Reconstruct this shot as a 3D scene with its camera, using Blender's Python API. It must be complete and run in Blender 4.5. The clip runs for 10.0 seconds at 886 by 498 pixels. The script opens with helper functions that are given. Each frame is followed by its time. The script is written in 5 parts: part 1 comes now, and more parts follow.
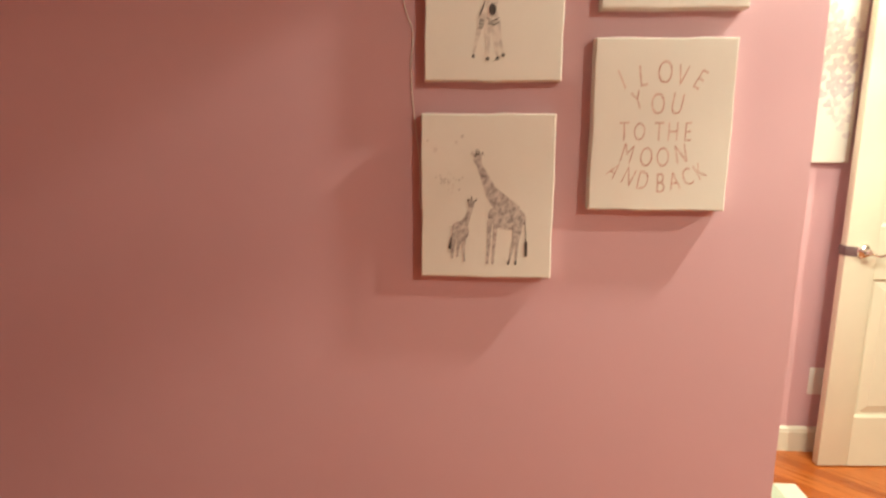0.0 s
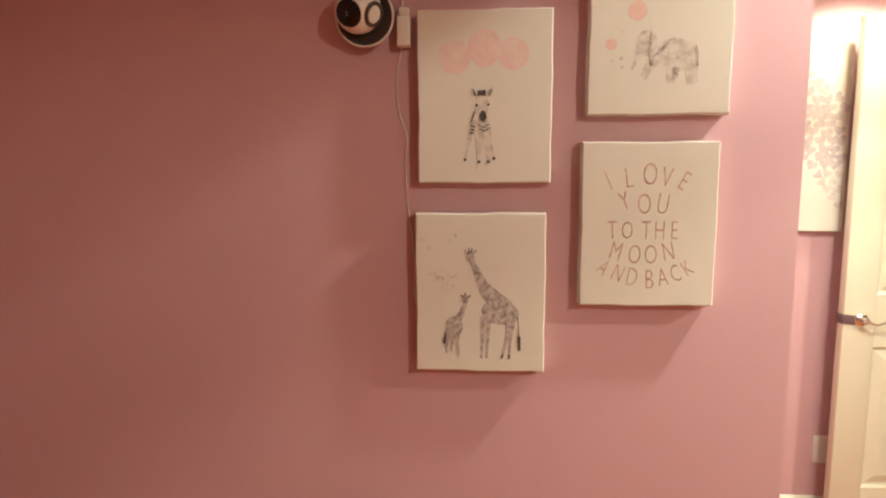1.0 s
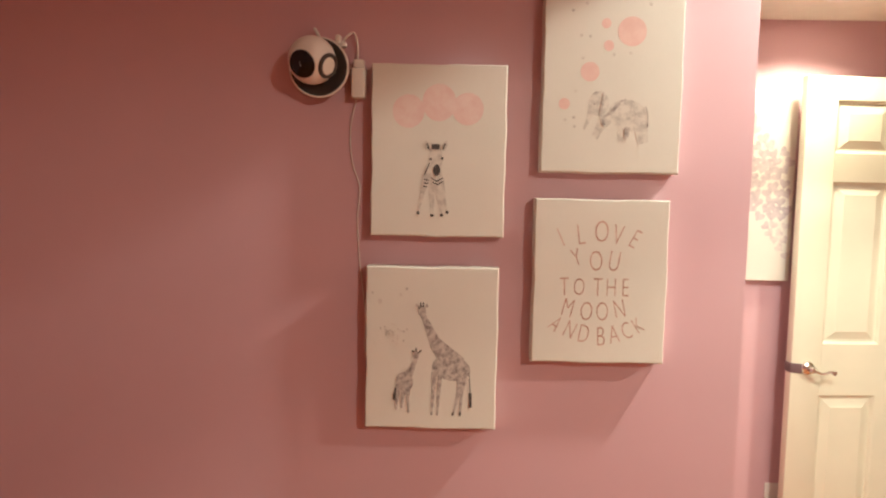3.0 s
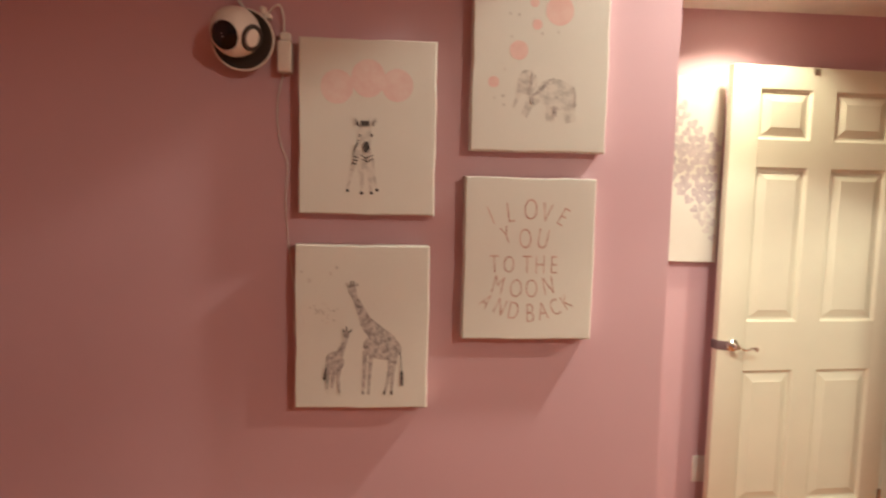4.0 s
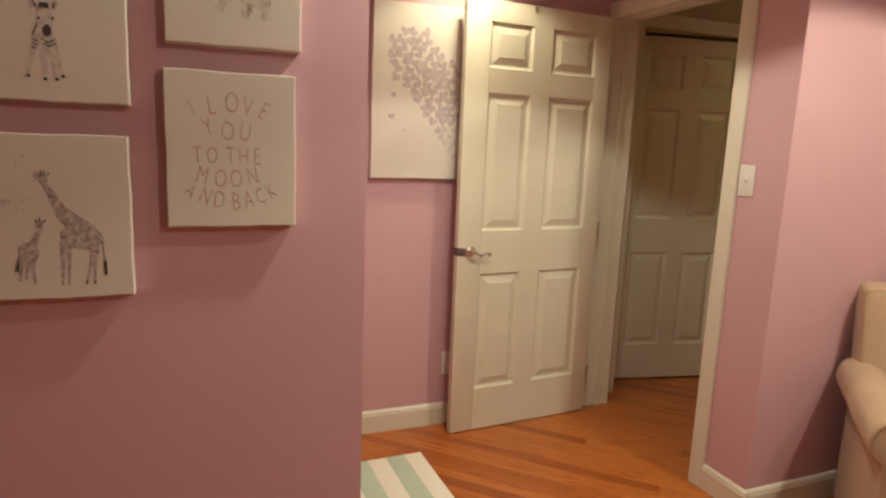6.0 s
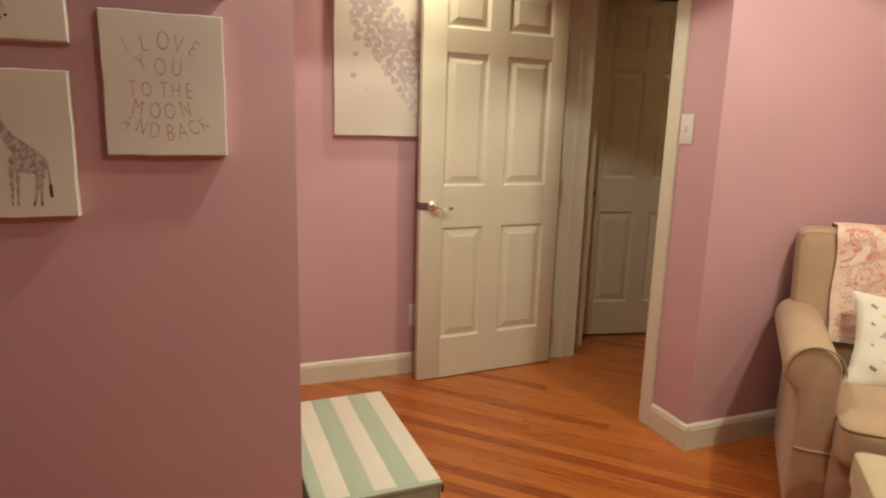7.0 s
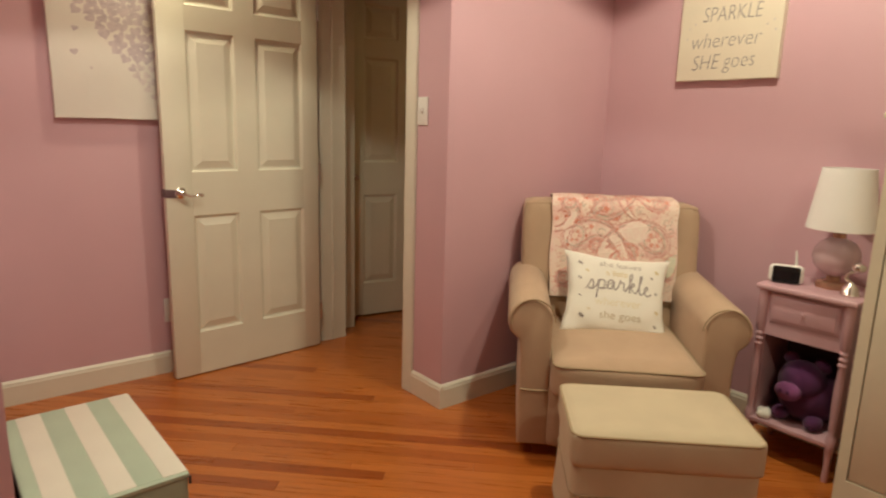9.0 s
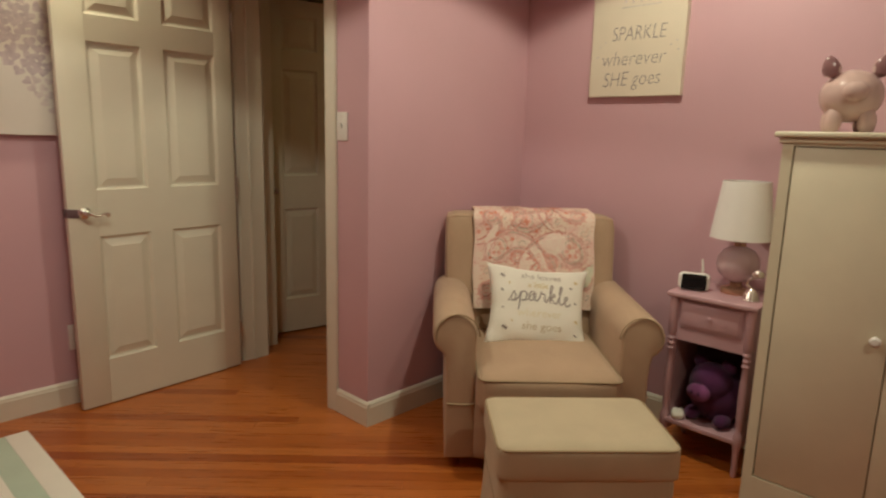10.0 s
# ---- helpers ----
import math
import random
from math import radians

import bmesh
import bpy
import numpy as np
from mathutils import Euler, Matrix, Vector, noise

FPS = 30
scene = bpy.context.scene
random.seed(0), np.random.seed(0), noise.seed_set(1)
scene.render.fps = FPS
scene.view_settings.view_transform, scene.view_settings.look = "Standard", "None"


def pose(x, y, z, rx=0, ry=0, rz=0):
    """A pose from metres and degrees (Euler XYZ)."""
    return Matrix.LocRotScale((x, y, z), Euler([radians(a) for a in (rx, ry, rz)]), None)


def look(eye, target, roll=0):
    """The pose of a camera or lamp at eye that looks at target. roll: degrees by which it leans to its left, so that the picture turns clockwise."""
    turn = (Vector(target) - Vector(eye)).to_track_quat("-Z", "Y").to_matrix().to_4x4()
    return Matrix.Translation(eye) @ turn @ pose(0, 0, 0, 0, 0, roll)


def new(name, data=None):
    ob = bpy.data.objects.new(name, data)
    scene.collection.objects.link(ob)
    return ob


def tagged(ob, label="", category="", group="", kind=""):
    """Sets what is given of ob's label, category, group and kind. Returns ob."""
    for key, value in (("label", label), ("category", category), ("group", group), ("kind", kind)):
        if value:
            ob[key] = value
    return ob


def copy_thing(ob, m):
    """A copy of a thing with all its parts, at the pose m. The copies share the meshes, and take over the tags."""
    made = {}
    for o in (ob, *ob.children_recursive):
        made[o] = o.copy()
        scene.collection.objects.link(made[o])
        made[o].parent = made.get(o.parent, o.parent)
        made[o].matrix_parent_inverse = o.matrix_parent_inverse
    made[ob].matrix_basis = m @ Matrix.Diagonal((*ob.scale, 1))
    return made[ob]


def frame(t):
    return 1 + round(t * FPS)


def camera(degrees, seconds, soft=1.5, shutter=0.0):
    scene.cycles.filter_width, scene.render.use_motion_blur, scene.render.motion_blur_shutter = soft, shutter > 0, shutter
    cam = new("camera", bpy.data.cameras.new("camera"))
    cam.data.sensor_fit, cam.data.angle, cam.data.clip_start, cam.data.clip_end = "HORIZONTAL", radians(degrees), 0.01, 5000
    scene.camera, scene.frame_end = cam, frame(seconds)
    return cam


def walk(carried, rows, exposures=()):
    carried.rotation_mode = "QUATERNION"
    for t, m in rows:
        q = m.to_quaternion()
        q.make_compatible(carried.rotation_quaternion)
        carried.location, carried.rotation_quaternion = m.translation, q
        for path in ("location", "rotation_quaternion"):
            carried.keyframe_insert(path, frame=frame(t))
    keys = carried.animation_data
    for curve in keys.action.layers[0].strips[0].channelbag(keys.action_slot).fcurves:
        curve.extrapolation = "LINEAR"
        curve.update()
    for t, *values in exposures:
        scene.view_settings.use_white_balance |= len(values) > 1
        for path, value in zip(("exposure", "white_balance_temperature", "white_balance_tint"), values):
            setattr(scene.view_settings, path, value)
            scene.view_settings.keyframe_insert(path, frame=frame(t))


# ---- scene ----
cam = camera(71.0, 10.0, soft=2.1, shutter=0.5)
PATH = [
    (0, (0.139, 0.026, 1.37), (0.012, 1.983, 0.98), 0.3),
    (0.5, (0.159, 0.02, 1.43), (0.074, 1.996, 1.133), 0.3),
    (1, (0.161, 0.015, 1.486), (0.018, 1.994, 1.23), -0.2),
    (1.5, (0.167, 0.024, 1.516), (0.071, 2.006, 1.272), -0.1),
    (2, (0.189, 0.03, 1.516), (0.084, 2.018, 1.331), 0.3),
    (3.5, (0.178, 0.043, 1.53), (0.226, 2.037, 1.383), 1.3),
    (4, (0.216, 0.043, 1.506), (0.362, 2.029, 1.323), 1.3),
    (4.5, (0.26, 0.056, 1.493), (0.607, 2.015, 1.291), 2.1),
    (5, (0.321, 0.009, 1.459), (0.877, 1.917, 1.234), 2.0),
    (5.5, (0.35, -0.068, 1.445), (1.031, 1.793, 1.176), 2.1),
    (5.7, (0.369, -0.096, 1.436), (1.105, 1.739, 1.133), 2.2),
    (7, (0.579, -0.385, 1.295), (1.273, 1.45, 0.904), 1.6),
    (7.5, (0.607, -0.447, 1.268), (1.394, 1.353, 0.896), 2.2),
    (8, (0.652, -0.491, 1.242), (1.584, 1.234, 0.849), 2.4),
    (8.5, (0.702, -0.518, 1.244), (1.808, 1.097, 0.834), 1.4),
    (9, (0.726, -0.535, 1.248), (1.967, 0.983, 0.858), 1.6),
    (9.5, (0.739, -0.542, 1.259), (2.06, 0.912, 0.885), 1.6),
    (10, (0.743, -0.534, 1.288), (2.161, 0.828, 0.922), 1.5),
]
EXPOSURES = [(0, 1.03, 6050, 3.5), (1, 0.84, 6000, 5.5), (2, 0.88, 5900, 7), (3.5, 0.72, 5850, 8), (4, 0.48, 6000, 9), (4.5, 0.18, 6100, 10), (5, -0.02, 6200, 10), (5.5, -0.15, 6250, 10), (7, -0.20, 6300, 9), (9, -0.34, 6300, 9), (9.5, -0.36, 6250, 9), (10, -0.80, 6150, 8)]
walk(cam, [(t, look(eye, target, roll)) for t, eye, target, roll in PATH], EXPOSURES)

# ---- light ----
world = bpy.data.worlds.new("world")
scene.world = world
world.use_nodes = True
world.node_tree.nodes["Background"].inputs[0].default_value = (0.9, 0.8, 0.7, 1)
world.node_tree.nodes["Background"].inputs[1].default_value = 0.0

CEIL, NOOK = 2.44, 2.28
WARM = (1.0, 0.91, 0.65)
CANS = [  # x, y, z, watts, half cone, soft edge, colour
    (1.55, 2.28, NOOK, 34, 68, 0.4, (1.0, 0.87, 0.57)),
    (1.28, 1.08, CEIL, 78, 63.5, 0.12, (1.0, 0.92, 0.70)),
    (1.62, -1.10, CEIL, 70, 84, 0.2, WARM),
    (2.57, 0.46, CEIL, 110, 67, 0.15, WARM),
    # unseen lamp, added to brighten the hall with a yellow glow
    (3.75, 1.95, CEIL, 8.0, 76, 0.7, (1.0, 0.86, 0.22)),
]
for cx, cy, cz, watts, half, edge, glow in CANS:
    lamp = bpy.data.lights.new("downlight", "SPOT")
    lamp.energy, lamp.color, lamp.spot_size, lamp.spot_blend, lamp.shadow_soft_size = watts, glow, radians(2 * half), edge, 0.055
    new("downlight_beam", lamp).matrix_world = pose(cx, cy, cz - 0.012)


# ---- materials ----
class Nodes:
    """A short hand for one node material."""

    def __init__(self, name):
        self.mat = bpy.data.materials.new(name)
        self.mat.use_nodes = True
        self.tree = self.mat.node_tree
        self.out = self.tree.nodes["Principled BSDF"]

    def add(self, kind, **inputs):
        node = self.tree.nodes.new(kind)
        for key, value in inputs.items():
            self.link(value, node.inputs[key.replace("_", " ")])
        return node

    def link(self, value, socket):
        if isinstance(value, bpy.types.NodeSocket):
            self.tree.links.new(value, socket)
        else:
            socket.default_value = value

    def coords(self, scale=(1, 1, 1), turn=(0, 0, 0), kind="Object"):
        tc = self.tree.nodes.new("ShaderNodeTexCoord")
        mp = self.add("ShaderNodeMapping", Vector=tc.outputs[kind], Scale=scale, Rotation=turn)
        return mp.outputs[0]

    def noise(self, vec, scale, detail=4.0, rough=0.55):
        return self.add("ShaderNodeTexNoise", Vector=vec, Scale=scale, Detail=detail, Roughness=rough).outputs[0]

    def ramp(self, fac, *stops):
        node = self.add("ShaderNodeValToRGB", Fac=fac)
        els = node.color_ramp.elements
        while len(els) < len(stops):
            els.new(0.5)
        for el, (at, col) in zip(els, stops):
            el.position, el.color = at, (*col, 1)
        return node.outputs[0]

    def mix(self, fac, a, b, blend="MIX"):
        node = self.tree.nodes.new("ShaderNodeMix")
        node.data_type, node.blend_type = "RGBA", blend
        self.link(fac, node.inputs[0])
        self.link(a if isinstance(a, bpy.types.NodeSocket) else (*a, 1), node.inputs[6])
        self.link(b if isinstance(b, bpy.types.NodeSocket) else (*b, 1), node.inputs[7])
        return node.outputs[2]

    def bump(self, height, strength, distance=0.002):
        self.link(self.add("ShaderNodeBump", Height=height, Strength=strength, Distance=distance).outputs[0], self.out.inputs["Normal"])

    def done(self, colour, rough=0.5, metal=0.0, **more):
        self.link((*colour, 1) if isinstance(colour, tuple) else colour, self.out.inputs["Base Color"])
        self.link(rough, self.out.inputs["Roughness"])
        self.link(metal, self.out.inputs["Metallic"])
        for key, value in more.items():
            self.link(value, self.out.inputs[key.replace("_", " ")])
        return self.mat


def tint(c, k):
    return tuple(min(1.0, v * k) for v in c)


def plain(name, colour, rough=0.5, metal=0.0, vary=0.06, grain=180.0, relief=0.1, depth=0.0006, **more):
    """Paint, plastic or metal with a faint mottling and a fine relief."""
    n = Nodes(name)
    v = n.coords()
    big = n.noise(v, 5.0)
    col = n.ramp(big, (0.3, tint(colour, 1 - vary)), (0.7, tint(colour, 1 + vary)))
    fine = n.noise(v, grain, 2.0)
    n.bump(fine, relief, depth)
    soft = n.add("ShaderNodeMapRange", Value=n.noise(v, 22.0), To_Min=max(0.02, rough - 0.06), To_Max=rough + 0.08)
    return n.done(col, soft.outputs[0], metal, **more)


def wall_paint():
    n = Nodes("pink_wall_paint")
    v = n.coords()
    base = (0.63, 0.397, 0.446)
    col = n.ramp(n.noise(v, 1.6, 5.0), (0.3, tint(base, 0.96)), (0.7, tint(base, 1.04)))
    scuff = n.ramp(n.noise(v, 9.0, 6.0, 0.7), (0.62, (0, 0, 0)), (0.75, (1, 1, 1)))
    fade = n.add("ShaderNodeRGBToBW", Color=scuff).outputs[0]
    part_fade = n.tree.nodes.new("ShaderNodeMath")
    part_fade.operation = "MULTIPLY"
    n.link(fade, part_fade.inputs[0])
    part_fade.inputs[1].default_value = 0.10
    col = n.mix(part_fade.outputs[0], col, tint(base, 0.86))
    n.bump(n.noise(v, 260.0, 3.0), 0.22, 0.0007)
    return n.done(col, 0.5)


def fabric(name, colour, weave=900.0, vary=0.07, rough=0.92, relief=0.4):
    n = Nodes(name)
    v = n.coords()
    col = n.ramp(n.noise(v, 7.0, 5.0), (0.3, tint(colour, 1 - vary)), (0.7, tint(colour, 1 + vary)))
    thread = n.add("ShaderNodeTexVoronoi", Vector=v, Scale=weave).outputs[0]
    col = n.mix(0.18, col, n.ramp(thread, (0.0, tint(colour, 0.7)), (0.6, tint(colour, 1.15))))
    n.bump(n.mix(0.5, thread, n.noise(v, 14.0, 3.0)), relief, 0.002)
    return n.done(col, rough, Sheen_Weight=0.15)


def oak(name, island):
    """Strip oak with long grain; each board gets its own tone."""
    n = Nodes(name)
    tc = n.tree.nodes.new("ShaderNodeTexCoord")
    if island:
        rnd = n.tree.nodes.new("ShaderNodeNewGeometry").outputs["Random Per Island"]
    else:
        rnd = n.tree.nodes.new("ShaderNodeObjectInfo").outputs["Random"]
    shift = n.add("ShaderNodeVectorMath")
    shift.operation = "MULTIPLY_ADD"
    comb = n.add("ShaderNodeCombineXYZ", X=rnd, Y=rnd, Z=rnd)
    n.link(comb.outputs[0], shift.inputs[0])
    shift.inputs[1].default_value = (37.0, 19.0, 11.0)
    n.link(tc.outputs["Object"], shift.inputs[2])
    along = n.add("ShaderNodeMapping", Vector=shift.outputs[0], Rotation=(0, 0, radians(45)))
    turned = n.add("ShaderNodeMapping", Vector=along.outputs[0], Scale=(1.6, 26.0, 1.0))
    grain = n.noise(turned.outputs[0], 2.2, 8.0, 0.62)
    fine = n.add("ShaderNodeMapping", Vector=along.outputs[0], Scale=(6.0, 190.0, 1.0))
    pores = n.noise(fine.outputs[0], 2.0, 4.0, 0.6)
    tone = n.ramp(rnd, (0.0, (0.30, 0.066, 0.009)), (0.06, (0.38, 0.096, 0.014)), (0.13, (0.46, 0.132, 0.022)), (0.6, (0.53, 0.165, 0.032)), (0.88, (0.48, 0.142, 0.025)), (1.0, (0.37, 0.092, 0.013)))
    col = n.mix(0.75, tone, n.ramp(grain, (0.28, (0.66, 0.58, 0.52)), (0.52, (1.0, 1.0, 1.0)), (0.8, (1.1, 1.06, 1.0))), "MULTIPLY")
    flame = n.add("ShaderNodeMapping", Vector=along.outputs[0], Scale=(2.6, 17.0, 1.0))
    streak = n.noise(flame.outputs[0], 1.7, 3.0, 0.7)
    col = n.mix(0.38, col, n.ramp(streak, (0.60, (1, 1, 1)), (0.70, (0.66, 0.52, 0.44))), "MULTIPLY")
    col = n.mix(0.35, col, n.ramp(pores, (0.35, (0.62, 0.56, 0.52)), (0.55, (1, 1, 1))), "MULTIPLY")
    n.bump(pores, 0.10, 0.0006)
    rough = n.add("ShaderNodeMapRange", Value=grain, To_Min=0.22, To_Max=0.36)
    return n.done(col, rough.outputs[0], Coat_Weight=0.25, Coat_Roughness=0.2)


def paisley():
    """The cream ground of the throw, faintly mottled with rose."""
    n = Nodes("cream_rose_cloth")
    v = n.coords()
    col = n.ramp(n.noise(v, 16.0, 3.0), (0.34, (0.84, 0.58, 0.51)), (0.52, (0.85, 0.69, 0.58)), (0.7, (0.82, 0.63, 0.51)))
    specks = n.add("ShaderNodeTexVoronoi", Vector=v, Scale=75.0)
    col = n.mix(0.6, col, n.ramp(specks.outputs["Distance"], (0.20, (0.80, 0.45, 0.38)), (0.30, (1, 1, 1))), "MULTIPLY")
    n.bump(n.noise(v, 120.0, 3.0), 0.4, 0.002)
    return n.done(col, 0.9)


def wash(name, light, dark, scale=60.0, cut=0.5):
    """Watery paint or print: two tones in soft flecks."""
    n = Nodes(name)
    v = n.coords()
    col = n.ramp(n.noise(v, scale, 4.0, 0.65), (cut - 0.14, light), (cut + 0.14, dark))
    return n.done(col, 0.8)


WALL = wall_paint()
WHITE = plain("white_trim_paint", (0.73, 0.70, 0.585), 0.35, relief=0.15, vary=0.03)
DOOR = plain("white_door_paint", (0.72, 0.69, 0.565), 0.38, relief=0.18, vary=0.03)
CEILING = plain("ceiling_paint", (0.80, 0.76, 0.68), 0.8, grain=120, relief=0.3)
OAK, OAK_FAR = oak("oak_board", False), oak("oak_boards_joined", True)
GAP = plain("dark_board_gap", (0.15, 0.05, 0.014), 0.9)
CANVAS = fabric("white_canvas", (0.73, 0.695, 0.635), 1400.0, 0.03, 0.85, 0.25)
CREAM = fabric("cream_canvas", (0.74, 0.67, 0.54), 1400.0, 0.03, 0.85, 0.25)
BEIGE = fabric("beige_upholstery", (0.48, 0.338, 0.225), 1100.0)
PIPING = fabric("beige_piping", (0.36, 0.26, 0.155), 1300.0)
TAN = fabric("pale_beige_upholstery", (0.555, 0.465, 0.315), 1100.0)
TANPIPE = fabric("pale_beige_piping", (0.38, 0.28, 0.16), 1300.0)
PAISLEY = paisley()
PILLOW = fabric("white_pillow_cloth", (0.86, 0.83, 0.74), 1200.0, 0.03)
PINKWOOD = plain("pale_pink_wood_paint", (0.56, 0.35, 0.39), 0.35, relief=0.2)
DARKBACK = plain("dark_shelf_back", (0.10, 0.055, 0.065), 0.7)
CABINET = plain("cream_cabinet_paint", (0.71, 0.655, 0.50), 0.4, relief=0.2, vary=0.04)
SHADE = fabric("white_lamp_shade", (0.86, 0.85, 0.82), 1500.0, 0.02)
LILAC = plain("lilac_glass", (0.74, 0.56, 0.60), 0.12, Transmission_Weight=0.25)
BRASS = plain("clear_amber_base", (0.50, 0.30, 0.20), 0.15, 0.6)
CHROME = plain("chrome", (0.75, 0.72, 0.68), 0.16, 1.0, vary=0.02)
STEEL = plain("brushed_nickel", (0.62, 0.58, 0.52), 0.28, 1.0)
PLASTIC = plain("white_plastic", (0.80, 0.78, 0.74), 0.3, vary=0.02)
BLACK = plain("black_gloss", (0.012, 0.011, 0.012), 0.12, vary=0.02)
DARK = plain("dark_grey_plastic", (0.055, 0.045, 0.042), 0.35)
PLUSH = fabric("purple_plush", (0.095, 0.022, 0.090), 500.0, 0.25, 1.0, 0.9)
PLUSHPINK = fabric("violet_plush_snout", (0.22, 0.065, 0.19), 500.0, 0.15, 1.0, 0.6)
CERAMIC = plain("pale_pink_ceramic", (0.62, 0.45, 0.42), 0.12, vary=0.06, relief=0.02)
MAUVE = plain("mauve_ceramic", (0.28, 0.15, 0.16), 0.15)
MINT = fabric("mint_green_cloth", (0.47, 0.57, 0.45), 1000.0, 0.05)
STRIPE = fabric("white_stripe_cloth", (0.80, 0.76, 0.66), 1000.0, 0.03)
GREYWASH = wash("grey_print", (0.60, 0.54, 0.50), (0.22, 0.185, 0.18), 105.0, 0.54)
PALEWASH = wash("pale_grey_print", (0.70, 0.65, 0.59), (0.44, 0.40, 0.37), 60.0, 0.56)
INK = wash("dark_print", (0.10, 0.085, 0.08), (0.04, 0.035, 0.035), 90.0)
PINKWASH = wash("pink_wash", (0.80, 0.63, 0.59), (0.76, 0.54, 0.51), 40.0)
BUBBLE = wash("bubble_pink_wash", (0.80, 0.57, 0.52), (0.76, 0.50, 0.46), 40.0)
COPPER = wash("rose_ink", (0.44, 0.22, 0.17), (0.66, 0.47, 0.40), 45.0)
LILACWASH = wash("lilac_grey_print", (0.60, 0.52, 0.53), (0.46, 0.39, 0.42), 45.0)
GOLD = wash("gold_print", (0.70, 0.58, 0.28), (0.62, 0.50, 0.24), 60.0)
GREYTEXT = wash("grey_print_text", (0.22, 0.19, 0.18), (0.42, 0.37, 0.33), 60.0)
LAVENDER = fabric("lavender_cloth", (0.13, 0.075, 0.085), 900.0)
GLOW = Nodes("lamp_lens").done((0.9, 0.85, 0.75), 0.4, Emission_Color=(1.0, 0.82, 0.55, 1), Emission_Strength=18.0)


# ---- mesh helpers ----
def finish(bm, smooth=None):
    bmesh.ops.recalc_face_normals(bm, faces=bm.faces)
    for f in bm.faces:
        f.smooth = smooth is not None
    if smooth is not None:
        for e in bm.edges:
            if len(e.link_faces) == 2 and e.calc_face_angle(0) > radians(smooth):
                e.smooth = False
    return bm


def mesh_of(name, bm, material):
    me = bpy.data.meshes.new(name)
    bm.to_mesh(me)
    bm.free()
    for m in material if isinstance(material, (list, tuple)) else [material]:
        me.materials.append(m)
    return me


def part(name, bm, material, parent=None, label="", at=None):
    """One mesh object, under a thing or a part if parent is given."""
    ob = new(name, mesh_of(name, bm, material))
    ob.parent = parent
    if at is not None:
        ob.matrix_local = at
    return tagged(ob, label)


def split_parts(name, bm, material, parent, label=""):
    """Each separate piece of a bmesh as a part of its own."""
    bm.verts.ensure_lookup_table()
    seen, pieces = set(), []
    for v in bm.verts:
        if v in seen:
            continue
        todo, piece = [v], []
        seen.add(v)
        while todo:
            w = todo.pop()
            piece.append(w)
            for e in w.link_edges:
                o = e.other_vert(w)
                if o not in seen:
                    seen.add(o)
                    todo.append(o)
        pieces.append(piece)
    for piece in pieces:
        one, to = bmesh.new(), {}
        for v in piece:
            to[v] = one.verts.new(v.co)
        for f in {f for v in piece for f in v.link_faces}:
            one.faces.new([to[v] for v in f.verts])
        part(name, one, material, parent, label)
    bm.free()


def thing(name, label, category, at=None, group="", kind=""):
    ob = new(name)
    ob.empty_display_size = 0.05
    if at is not None:
        ob.matrix_world = at
    return tagged(ob, label, category, group, kind)


def cuboid(x0, x1, y0, y1, z0, z1, bevel=0.0, segs=2, smooth=40):
    bm = bmesh.new()
    bmesh.ops.create_cube(bm, size=1.0, matrix=Matrix.Translation(((x0 + x1) / 2, (y0 + y1) / 2, (z0 + z1) / 2)) @ Matrix.Diagonal((abs(x1 - x0), abs(y1 - y0), abs(z1 - z0), 1)))
    if bevel:
        bmesh.ops.bevel(bm, geom=bm.edges[:], offset=bevel, segments=segs, profile=0.5, affect="EDGES")
    return finish(bm, smooth if bevel else None)


def join(*many):
    """The meshes of several bmeshes in one."""
    out = bmesh.new()
    for bm in many:
        me = bpy.data.meshes.new("tmp")
        bm.to_mesh(me)
        bm.free()
        out.from_mesh(me)
        bpy.data.meshes.remove(me)
    return out


def lathe(profile, n=32, smooth=35):
    """A turned body round z from (radius, height) pairs."""
    bm = bmesh.new()
    rings = []
    for r, z in profile:
        if r < 1e-5:
            rings.append([bm.verts.new((0, 0, z))] * n)
        else:
            rings.append([bm.verts.new((r * math.cos(2 * math.pi * i / n), r * math.sin(2 * math.pi * i / n), z)) for i in range(n)])
    for a, b in zip(rings, rings[1:]):
        for i in range(n):
            vs = []
            for v in (a[i], a[(i + 1) % n], b[(i + 1) % n], b[i]):
                if v not in vs:
                    vs.append(v)
            if len(vs) > 2:
                bm.faces.new(vs)
    return finish(bm, smooth)


def tube(points, r, closed=False, n=8, tip=None):
    """A round cord through points; tip: the radius at its end."""
    pts = [Vector(p) for p in points]
    bm = bmesh.new()
    rings, up = [], Vector((0.13, 0.21, 0.97))
    for i, p in enumerate(pts):
        a, b = pts[i - 1] if i or closed else p, pts[(i + 1) % len(pts)] if closed or i < len(pts) - 1 else p
        d = (b - a).normalized()
        s = d.cross(up).normalized()
        t = s.cross(d)
        rr = r if tip is None else r + (tip - r) * i / (len(pts) - 1)
        rings.append([bm.verts.new(p + rr * (math.cos(2 * math.pi * k / n) * s + math.sin(2 * math.pi * k / n) * t)) for k in range(n)])
    for a, b in zip(rings, rings[1:] + (rings[:1] if closed else [])):
        for k in range(n):
            bm.faces.new((a[k], a[(k + 1) % n], b[(k + 1) % n], b[k]))
    if not closed:
        bm.faces.new(rings[0])
        bm.faces.new(rings[-1])
    return finish(bm, 50)


